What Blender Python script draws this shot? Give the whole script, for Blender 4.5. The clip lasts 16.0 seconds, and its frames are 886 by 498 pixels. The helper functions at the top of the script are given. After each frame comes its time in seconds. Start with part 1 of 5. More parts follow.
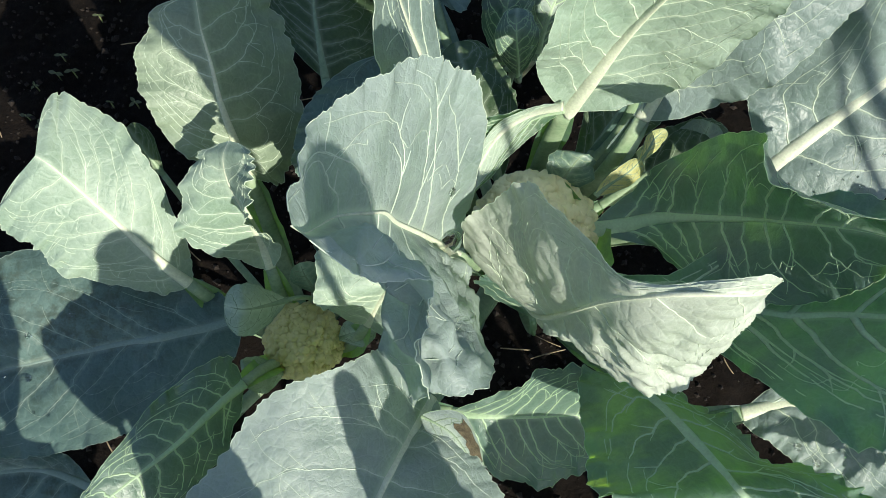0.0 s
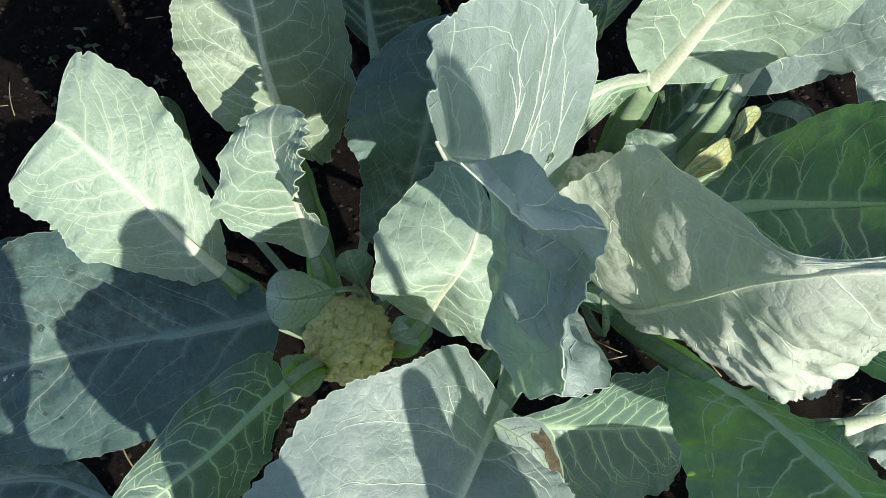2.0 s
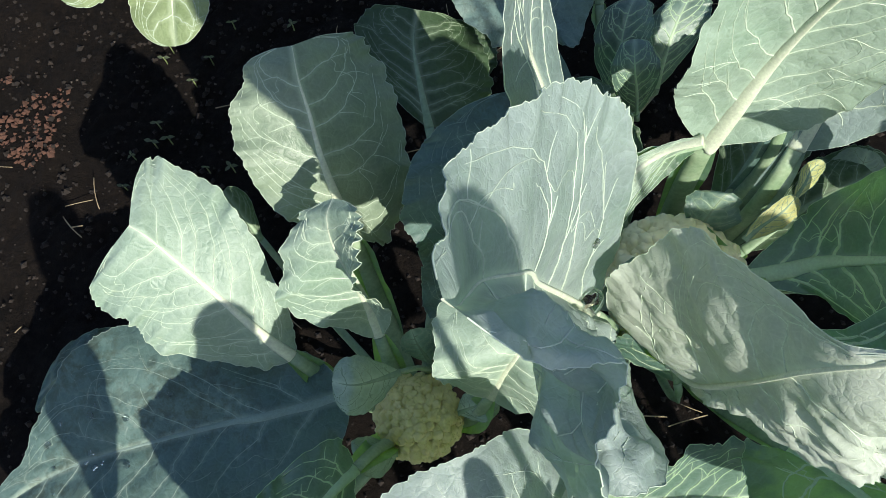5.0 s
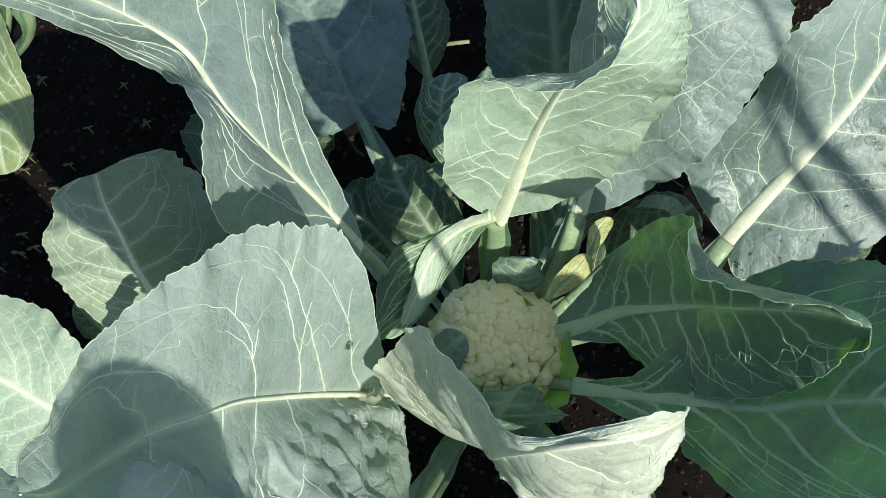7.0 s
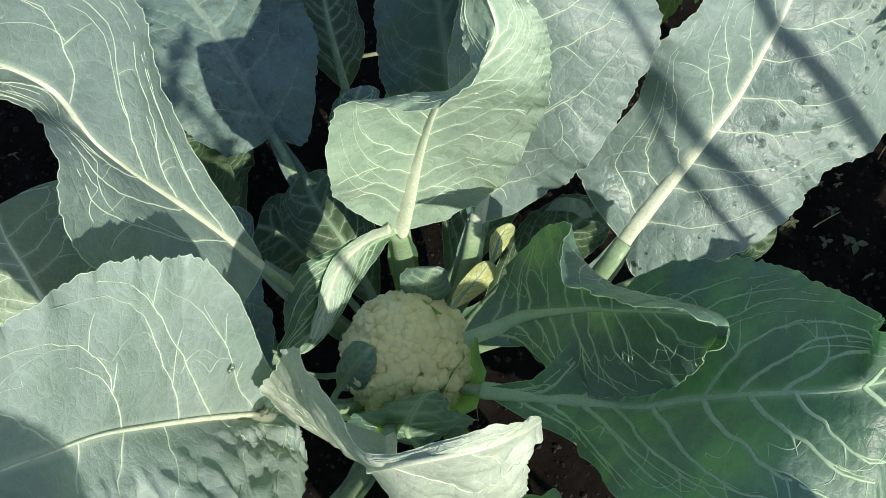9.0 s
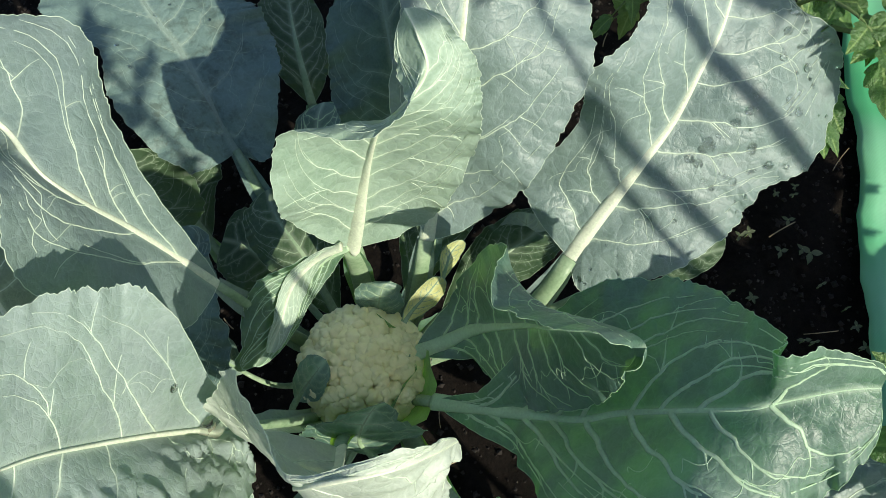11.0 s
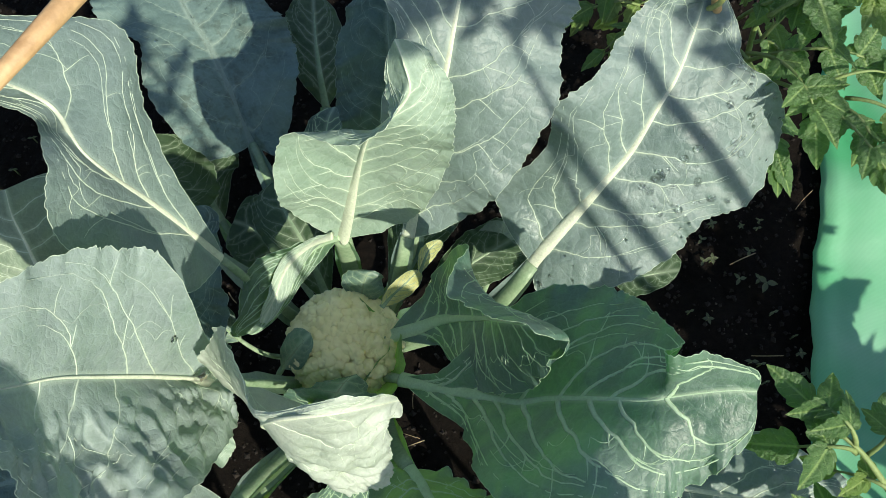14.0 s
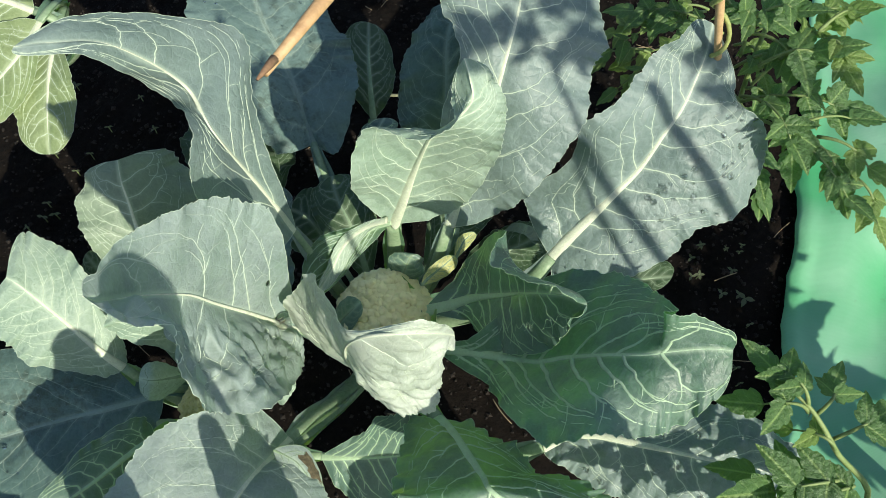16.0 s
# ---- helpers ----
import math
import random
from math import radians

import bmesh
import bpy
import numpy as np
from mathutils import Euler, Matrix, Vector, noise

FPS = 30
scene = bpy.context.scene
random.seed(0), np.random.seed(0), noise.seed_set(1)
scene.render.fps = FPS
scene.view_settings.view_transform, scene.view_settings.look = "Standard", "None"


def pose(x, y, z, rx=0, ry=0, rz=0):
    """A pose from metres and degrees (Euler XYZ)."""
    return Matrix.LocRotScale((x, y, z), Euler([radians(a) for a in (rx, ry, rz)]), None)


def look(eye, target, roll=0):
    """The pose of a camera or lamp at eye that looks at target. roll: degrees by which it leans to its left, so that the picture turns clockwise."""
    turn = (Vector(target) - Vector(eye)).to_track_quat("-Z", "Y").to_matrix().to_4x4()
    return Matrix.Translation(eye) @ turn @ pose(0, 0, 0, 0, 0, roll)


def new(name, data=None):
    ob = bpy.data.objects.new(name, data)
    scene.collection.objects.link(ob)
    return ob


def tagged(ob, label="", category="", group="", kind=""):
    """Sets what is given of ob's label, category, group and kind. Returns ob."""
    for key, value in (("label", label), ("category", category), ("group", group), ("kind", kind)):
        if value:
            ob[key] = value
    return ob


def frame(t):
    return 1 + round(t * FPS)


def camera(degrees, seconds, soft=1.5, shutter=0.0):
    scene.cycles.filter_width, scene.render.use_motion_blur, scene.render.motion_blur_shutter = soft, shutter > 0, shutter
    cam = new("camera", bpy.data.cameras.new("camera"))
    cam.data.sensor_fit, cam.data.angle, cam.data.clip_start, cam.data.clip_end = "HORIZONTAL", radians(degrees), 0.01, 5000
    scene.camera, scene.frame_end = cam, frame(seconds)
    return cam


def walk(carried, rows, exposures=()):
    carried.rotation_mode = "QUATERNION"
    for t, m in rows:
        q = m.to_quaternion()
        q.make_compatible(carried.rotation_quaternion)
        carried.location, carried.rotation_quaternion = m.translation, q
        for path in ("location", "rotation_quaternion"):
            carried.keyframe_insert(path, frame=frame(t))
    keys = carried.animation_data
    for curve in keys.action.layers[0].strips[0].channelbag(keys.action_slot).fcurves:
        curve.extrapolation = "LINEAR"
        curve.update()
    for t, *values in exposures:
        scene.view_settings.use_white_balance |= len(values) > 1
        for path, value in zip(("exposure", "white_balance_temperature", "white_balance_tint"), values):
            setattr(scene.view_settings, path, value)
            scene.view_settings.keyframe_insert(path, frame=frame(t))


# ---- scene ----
cam = camera(56.1, 16.0, soft=0.5)
ROWS = [
    # seconds, x, y, z, rx, ry, rz
    (0.0, 0.0012, 0.002, 1.2745, 13.66, -3.41, -0.81),
    (0.5, -0.0222, 0.0001, 1.2421, 13.75, -3.85, -0.77),
    (1.0, -0.041, 0.0007, 1.2098, 14.05, -4.04, -0.55),
    (1.5, -0.0542, 0.0005, 1.1801, 14.35, -3.95, -0.23),
    (2.0, -0.0583, 0.0001, 1.1567, 14.63, -3.39, 0.05),
    (2.5, -0.0751, -0.0018, 1.1357, 14.68, -2.21, 0.34),
    (3.0, -0.0909, -0.009, 1.1306, 14.66, -0.36, 0.58),
    (3.2, -0.0947, -0.0068, 1.1324, 14.67, 0.48, 0.66),
    (5.3, -0.0073, 0.0424, 1.187, 17.83, 3.3, -2.35),
    (5.5, 0.0108, 0.0464, 1.1968, 18.06, 3.25, -3.01),
    (6.0, 0.0561, 0.0496, 1.2199, 18.69, 3.04, -5.0),
    (6.5, 0.1071, 0.0559, 1.2391, 18.85, 3.12, -7.05),
    (7.0, 0.1403, 0.0599, 1.2409, 18.96, 3.08, -8.74),
    (7.5, 0.1719, 0.0602, 1.247, 18.82, 3.18, -10.07),
    (8.0, 0.1947, 0.0628, 1.2529, 18.62, 3.06, -11.02),
    (8.5, 0.2149, 0.0602, 1.2568, 18.54, 2.88, -11.55),
    (9.0, 0.2294, 0.0545, 1.2592, 18.57, 2.76, -11.87),
    (9.5, 0.2371, 0.0518, 1.2628, 18.55, 2.68, -12.05),
    (10.0, 0.2568, 0.0568, 1.2746, 18.42, 2.74, -12.16),
    (12.5, 0.3166, 0.0449, 1.3349, 18.01, 3.28, -10.58),
    (13.0, 0.3256, 0.0351, 1.3569, 18.05, 3.37, -9.39),
    (13.5, 0.3414, 0.023, 1.3775, 18.35, 3.11, -7.96),
    (14.0, 0.342, -0.0036, 1.4158, 18.78, 2.53, -6.62),
    (14.5, 0.3298, -0.0423, 1.4697, 19.44, 1.83, -5.35),
    (15.0, 0.3087, -0.0765, 1.5157, 20.31, 1.03, -4.36),
    (15.5, 0.2889, -0.1036, 1.5548, 20.97, 0.5, -3.62),
    (16.0, 0.2573, -0.1408, 1.589, 21.58, 0.06, -3.02),
]
walk(cam, [(t, pose(*place)) for t, *place in ROWS], ((0.0, 0.29, 6400, 10), (3.0, 0.36, 6250, 11), (5.5, 0.28, 6200, 12), (8.0, 0.18, 6450, 7), (16.0, 0.18, 6500, 6)))

# ---- light ----
SUN_AT = Vector((0.41, -0.65, 0.66)).normalized()      # towards the sun
world = bpy.data.worlds.new("sky")
scene.world = world
world.use_nodes = True
wn = world.node_tree
sky = wn.nodes.new("ShaderNodeTexSky")
sky.sky_type, sky.sun_disc = "NISHITA", False
sky.sun_elevation = math.asin(SUN_AT.z)
sky.sun_rotation = math.atan2(SUN_AT.x, SUN_AT.y)
wn.nodes["Background"].inputs["Strength"].default_value = 0.12
wn.links.new(sky.outputs["Color"], wn.nodes["Background"].inputs["Color"])
sun = new("sun", bpy.data.lights.new("sun", "SUN"))
sun.data.energy, sun.data.angle, sun.data.color = 5.0, radians(0.5), (1.0, 0.945, 0.80)
sun.matrix_world = look(SUN_AT * 6, (0, 0, 0))


# ---- materials ----
def material(name):
    m = bpy.data.materials.new(name)
    m.use_nodes = True
    t = m.node_tree
    return m, t, t.nodes["Principled BSDF"], t.nodes["Material Output"]


def node(t, kind, **values):
    n = t.nodes.new(kind)
    for key, value in values.items():
        n.inputs[key].default_value = value
    return n


def ramp(t, fac, stops):
    r = t.nodes.new("ShaderNodeValToRGB")
    while len(r.color_ramp.elements) < len(stops):
        r.color_ramp.elements.new(0.5)
    for e, (at, colour) in zip(r.color_ramp.elements, stops):
        e.position, e.color = at, (*colour, 1)
    t.links.new(fac, r.inputs["Fac"])
    return r.outputs["Color"]


def mix(t, fac, a, b, blend="MIX"):
    n = t.nodes.new("ShaderNodeMix")
    n.data_type, n.blend_type = "RGBA", blend
    for value, socket in ((fac, n.inputs["Factor"]), (a, n.inputs["A"]), (b, n.inputs["B"])):
        if isinstance(value, bpy.types.NodeSocket):
            t.links.new(value, socket)
        elif isinstance(value, tuple):
            socket.default_value = (*value, 1)
        else:
            socket.default_value = value
    return n.outputs["Result"]


def noise_of(t, coord, scale, detail=4.0, rough=0.55):
    n = node(t, "ShaderNodeTexNoise", Scale=scale, Detail=detail, Roughness=rough)
    t.links.new(coord, n.inputs["Vector"])
    return n.outputs["Fac"]


def leaf_material(name, deep, pale, through_colour, translucent=0.3, rough=0.42, dirt=0.0, bloom=0.5, wax=0.45):
    """A waxy leaf: pale bloom in clouds over a deeper green, a net of fine veins, light that comes through."""
    m, t, bsdf, out = material(name)
    at = t.nodes.new("ShaderNodeTexCoord").outputs["Object"]
    clouds = noise_of(t, at, 9, 5, 0.6)
    cover = ramp(t, clouds, [(0.5 - 0.28 * bloom - 0.05, (0, 0, 0)), (0.78 - 0.25 * bloom, (1, 1, 1))])
    base = mix(t, cover, deep, pale)
    haze = ramp(t, noise_of(t, at, 28, 5, 0.65), [(0.35, (0, 0, 0)), (0.7, (1, 1, 1))])
    base = mix(t, mix(t, 1.0, haze, (0.35, 0.35, 0.35), "MULTIPLY"), base, tuple(1.18 * c for c in pale))
    grain = noise_of(t, at, 260, 3, 0.7)
    base = mix(t, 0.22, base, ramp(t, grain, [(0.3, tuple(0.55 * c for c in deep)), (0.75, tuple(1.12 * c for c in pale))]))
    wob = node(t, "ShaderNodeTexNoise", Scale=40.0)
    t.links.new(at, wob.inputs["Vector"])
    scaled = t.nodes.new("ShaderNodeVectorMath")
    scaled.operation = "SCALE"
    scaled.inputs["Scale"].default_value = 0.016
    t.links.new(wob.outputs["Color"], scaled.inputs[0])
    bent = t.nodes.new("ShaderNodeVectorMath")
    bent.operation = "ADD"
    t.links.new(at, bent.inputs[0])
    t.links.new(scaled.outputs[0], bent.inputs[1])

    def mesh_net(scale):
        cells = node(t, "ShaderNodeTexVoronoi", Scale=scale)
        cells.feature = "DISTANCE_TO_EDGE"
        t.links.new(bent.outputs[0], cells.inputs["Vector"])
        return cells.outputs["Distance"]

    wide_net, fine_net = mesh_net(58.0), mesh_net(170.0)
    net = ramp(t, wide_net, [(0.0, (1, 1, 1)), (0.055, (0, 0, 0))])
    thread = ramp(t, fine_net, [(0.0, (1, 1, 1)), (0.09, (0, 0, 0))])
    bright = tuple(min(1, 1.3 * c + 0.04) for c in pale)
    base = mix(t, mix(t, 1.0, net, (0.19, 0.19, 0.19), "MULTIPLY"), base, bright)
    base = mix(t, mix(t, 1.0, thread, (0.10, 0.10, 0.10), "MULTIPLY"), base, bright)
    veined = t.nodes.new("ShaderNodeAttribute")
    veined.attribute_name = "vein"
    halo = ramp(t, veined.outputs["Fac"], [(0.1, (0, 0, 0)), (1.0, (0.68, 0.68, 0.68))])
    base = mix(t, halo, base, tuple(0.5 * c + 0.5 * d for c, d in zip(bright, (0.60, 0.68, 0.52))))
    if dirt:
        spots = ramp(t, noise_of(t, at, 55, 6, 0.7), [(0.56 - 0.16 * dirt, (0, 0, 0)), (0.68 - 0.14 * dirt, (1, 1, 1))])
        patches = ramp(t, noise_of(t, at, 5, 3), [(0.55 - 0.17 * dirt, (0, 0, 0)), (0.71 - 0.17 * dirt, (1, 1, 1))])
        both = mix(t, 1.0, spots, patches, "MULTIPLY")
        both = mix(t, 1.0, both, (dirt, dirt, dirt), "MULTIPLY")
        base = mix(t, both, base, (0.045, 0.055, 0.036))
    t.links.new(base, bsdf.inputs["Base Color"])
    t.links.new(ramp(t, clouds, [(0.2, (rough - 0.1,) * 3), (0.8, (rough + 0.15,) * 3)]), bsdf.inputs["Roughness"])
    bsdf.inputs["Specular IOR Level"].default_value = wax
    low = t.nodes.new("ShaderNodeBump")
    low.inputs["Strength"].default_value, low.inputs["Distance"].default_value = 0.45, 0.0034
    t.links.new(noise_of(t, at, 62, 4, 0.6), low.inputs["Height"])
    quilt = t.nodes.new("ShaderNodeBump")
    quilt.inputs["Strength"].default_value, quilt.inputs["Distance"].default_value = 0.22, 0.002
    t.links.new(ramp(t, wide_net, [(0.0, (0, 0, 0)), (0.12, (0.6, 0.6, 0.6)), (0.4, (1, 1, 1))]), quilt.inputs["Height"])
    t.links.new(low.outputs["Normal"], quilt.inputs["Normal"])
    fine = t.nodes.new("ShaderNodeBump")
    fine.inputs["Strength"].default_value, fine.inputs["Distance"].default_value = 0.2, 0.0008
    fine.invert = True
    t.links.new(thread, fine.inputs["Height"])
    t.links.new(quilt.outputs["Normal"], fine.inputs["Normal"])
    t.links.new(fine.outputs["Normal"], bsdf.inputs["Normal"])
    back = node(t, "ShaderNodeBsdfTranslucent")
    # dappled sun and shade on the leaf's back, painted into the transmitted colour
    thin = ramp(t, noise_of(t, at, 13, 4, 0.6), [(0.40, (0, 0, 0)), (0.62, (1, 1, 1))])
    shine = mix(t, thin, tuple(0.42 * c for c in through_colour), tuple(min(1, 1.25 * c) for c in through_colour))
    t.links.new(mix(t, halo, shine, tuple(min(1, 1.5 * c + 0.08) for c in through_colour)), back.inputs["Color"])
    t.links.new(fine.outputs["Normal"], back.inputs["Normal"])
    both = node(t, "ShaderNodeMixShader", Fac=translucent)
    t.links.new(bsdf.outputs[0], both.inputs[1])
    t.links.new(back.outputs[0], both.inputs[2])
    t.links.new(both.outputs[0], out.inputs["Surface"])
    return m


def mottled(name, a, b, scale, rough=0.6, bump=0.3, depth=0.002, fine=6.0, metallic=0.0):
    m, t, bsdf, out = material(name)
    at = t.nodes.new("ShaderNodeTexCoord").outputs["Object"]
    broad, grain = noise_of(t, at, scale, 4), noise_of(t, at, scale * fine, 4, 0.65)
    base = mix(t, ramp(t, broad, [(0.3, (0, 0, 0)), (0.7, (1, 1, 1))]), a, b)
    base = mix(t, 0.3, base, ramp(t, grain, [(0.3, tuple(0.5 * c for c in a)), (0.7, tuple(min(1, 1.2 * c) for c in b))]))
    t.links.new(base, bsdf.inputs["Base Color"])
    bsdf.inputs["Roughness"].default_value, bsdf.inputs["Metallic"].default_value = rough, metallic
    bp = t.nodes.new("ShaderNodeBump")
    bp.inputs["Strength"].default_value, bp.inputs["Distance"].default_value = bump, depth
    t.links.new(grain, bp.inputs["Height"])
    t.links.new(bp.outputs["Normal"], bsdf.inputs["Normal"])
    return m


LEAF = {
    "pale": leaf_material("leaf_pale_green", (0.20, 0.31, 0.225), (0.385, 0.49, 0.395), (0.38, 0.48, 0.14), 0.22, 0.46),
    "bloom": leaf_material("leaf_blue_grey", (0.21, 0.29, 0.262), (0.395, 0.475, 0.455), (0.36, 0.54, 0.17), 0.33, 0.46),
    "ash": leaf_material("leaf_ash_grey", (0.122, 0.184, 0.165), (0.238, 0.308, 0.293), (0.26, 0.38, 0.14), 0.20, 0.42),
    "greyg": leaf_material("leaf_grey_green", (0.15, 0.215, 0.145), (0.30, 0.375, 0.27), (0.30, 0.42, 0.10), 0.2, 0.46),
    "chalk": leaf_material("leaf_chalky", (0.35, 0.415, 0.335), (0.54, 0.59, 0.51), (0.38, 0.48, 0.14), 0.2, 0.46),
    # dirt spots, on a base darkened to hold the shade over these leaves
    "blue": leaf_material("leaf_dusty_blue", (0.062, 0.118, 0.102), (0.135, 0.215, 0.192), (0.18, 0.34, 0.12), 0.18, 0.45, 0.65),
    "green": leaf_material("leaf_deep_green", (0.07, 0.145, 0.085), (0.15, 0.25, 0.19), (0.34, 0.62, 0.05), 0.36, 0.40, 0.0, 0.3),
    # teal and silver: darker than the leaf itself, with its shade in the colour
    "teal": leaf_material("leaf_teal_green", (0.048, 0.112, 0.08), (0.155, 0.245, 0.195), (0.18, 0.50, 0.05), 0.17, 0.40, 0.0, 0.4, 0.9),
    "glow": leaf_material("leaf_sunlit_green", (0.10, 0.195, 0.14), (0.22, 0.34, 0.265), (0.44, 0.80, 0.06), 0.42, 0.42, 0.0, 0.4, 0.7),
    "silver": leaf_material("leaf_silver_green", (0.042, 0.098, 0.075), (0.20, 0.29, 0.24), (0.28, 0.74, 0.09), 0.26, 0.46, 0.0, 0.45, 0.6),
    # soil spots are dirt; the base is also darkened for shade nothing casts here
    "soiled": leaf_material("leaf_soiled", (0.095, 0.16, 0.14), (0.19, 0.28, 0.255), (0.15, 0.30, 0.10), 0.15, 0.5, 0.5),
    # the shade on low inner leaves is put into this darker green
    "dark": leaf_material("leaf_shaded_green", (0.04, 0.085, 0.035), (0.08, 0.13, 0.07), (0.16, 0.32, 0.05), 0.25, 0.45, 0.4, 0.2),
    "lime": leaf_material("leaf_yellow_green", (0.17, 0.24, 0.10), (0.34, 0.42, 0.21), (0.40, 0.52, 0.10), 0.25, 0.46),
    "yellow": leaf_material("leaf_yellowing", (0.45, 0.45, 0.10), (0.60, 0.58, 0.25), (0.6, 0.6, 0.12), 0.3, 0.5),
}
LEAF_PALE = {"lime": (0.34, 0.42, 0.21), "pale": (0.385, 0.49, 0.395), "bloom": (0.35, 0.45, 0.425), "ash": (0.228, 0.302, 0.295), "greyg": (0.30, 0.375, 0.27), "chalk": (0.42, 0.475, 0.40), "blue": (0.165, 0.259, 0.228), "green": (0.15, 0.25, 0.19), "teal": (0.16, 0.255, 0.20), "glow": (0.20, 0.31, 0.25), "silver": (0.20, 0.33, 0.295), "soiled": (0.14, 0.22, 0.195), "dark": (0.08, 0.13, 0.07), "yellow": (0.60, 0.58, 0.25)}
VEINS = {}
STALK = mottled("leaf_stalk_skin", (0.17, 0.28, 0.15), (0.33, 0.42, 0.27), 30, 0.45, 0.2)
STEM = mottled("cabbage_stem_bark", (0.20, 0.22, 0.13), (0.34, 0.34, 0.22), 40, 0.7, 0.5)


def curd_material(name, a, b):
    """Curd: cream with tiny granular buds."""
    m, t, bsdf, out = material(name)
    at = t.nodes.new("ShaderNodeTexCoord").outputs["Object"]
    place = t.nodes.new("ShaderNodeNewGeometry").outputs["Position"]
    base = mix(t, ramp(t, noise_of(t, place, 40, 4), [(0.3, (0, 0, 0)), (0.7, (1, 1, 1))]), a, b)
    t.links.new(base, bsdf.inputs["Base Color"])
    bsdf.inputs["Roughness"].default_value = 0.6
    bsdf.inputs["Subsurface Weight"].default_value = 0.15
    bsdf.inputs["Subsurface Radius"].default_value = (0.006, 0.005, 0.003)
    buds = node(t, "ShaderNodeTexVoronoi", Scale=330.0)
    buds.feature = "SMOOTH_F1"
    t.links.new(place, buds.inputs["Vector"])
    bp = t.nodes.new("ShaderNodeBump")
    bp.inputs["Strength"].default_value, bp.inputs["Distance"].default_value = 0.14, 0.002
    bp.invert = True
    t.links.new(buds.outputs["Distance"], bp.inputs["Height"])
    t.links.new(bp.outputs["Normal"], bsdf.inputs["Normal"])
    return m


CURD = curd_material("curd_cream", (0.84, 0.77, 0.42), (0.91, 0.85, 0.53))
CURD_YELLOW = curd_material("curd_yellow", (0.53, 0.48, 0.18), (0.66, 0.60, 0.30))


# ---- mesh helpers ----
def part(name, bm, mat, parent, label=""):
    me = bpy.data.meshes.new(name)
    bm.to_mesh(me)
    bm.free()
    return part_of(name, me, mat, parent, label)


def part_of(name, me, mat, parent, label=""):
    if mat:
        me.materials.append(mat)
    for p in me.polygons:
        p.use_smooth = True
    ob = new(name, me)
    if parent:
        ob.parent = parent
        ob.matrix_parent_inverse = Matrix.Translation(-parent.location) if parent.type == "EMPTY" else Matrix()
    if label:
        ob["label"] = label
    return ob


def mesh_of(name, verts, faces):
    me = bpy.data.meshes.new(name)
    me.from_pydata(np.asarray(verts).tolist(), [], [tuple(f) for f in faces])
    me.update()
    return me


def thing(name, at, label, category, group=""):
    ob = new(name)
    ob.location = at
    ob.empty_display_size = 0.05
    return tagged(ob, label, category, group)


def tube(points, radii, sides=8, flat=1.0, cap=True):
    """Vertices and faces of a round tube along points; flat: its height against its width."""
    pts = np.asarray(points, float)
    n = len(pts)
    way = np.gradient(pts, axis=0)
    way /= np.linalg.norm(way, axis=1)[:, None] + 1e-9
    up = np.array((0.0, 0.0, 1.0)) if abs(way[:, 2]).mean() < 0.85 else np.array((0.0, 1.0, 0.0))
    side = np.cross(way, up)
    side /= np.linalg.norm(side, axis=1)[:, None] + 1e-9
    top = np.cross(side, way)
    ang = np.linspace(0, 2 * np.pi, sides, endpoint=False)
    r = np.asarray(radii, float)[:, None, None]
    v = pts[:, None] + r * (np.cos(ang)[None, :, None] * side[:, None] + flat * np.sin(ang)[None, :, None] * top[:, None])
    f = [(i * sides + j, i * sides + (j + 1) % sides, (i + 1) * sides + (j + 1) % sides, (i + 1) * sides + j) for i in range(n - 1) for j in range(sides)]
    if cap:
        f += [tuple(range(sides))[::-1], tuple((n - 1) * sides + j for j in range(sides))]
    return v.reshape(-1, 3), f


def joined(pieces):
    verts, faces, start = [], [], 0
    for v, f in pieces:
        verts.append(np.asarray(v))
        faces += [tuple(i + start for i in q) for q in f]
        start += len(v)
    return np.concatenate(verts), faces


def smooth_line(points, at):
    """A Catmull-Rom curve through points, by their own numbering 0 .. n - 1."""
    p = np.asarray(points, float)
    p = np.vstack([2 * p[0] - p[1], p, 2 * p[-1] - p[-2]])
    i = np.clip(np.floor(at).astype(int), 0, len(p) - 4)
    s = (at - i)[:, None]
    a, b, c, d = p[i], p[i + 1], p[i + 2], p[i + 3]
    return 0.5 * (2 * b + (c - a) * s + (2 * a - 5 * b + 4 * c - d) * s**2 + (3 * b - a - 3 * c + d) * s**3)


def ripple(rng, n, x, rough=1.0):
    """A smooth random wave over x in 0 .. 1 with n main swings."""
    y = np.zeros_like(x)
    for k in range(1, 4):
        y += np.sin(2 * np.pi * n * k**1.1 * x + rng.uniform(0, 6.3)) * rng.uniform(0.5, 1) / k**(1.3 / rough)
    return y


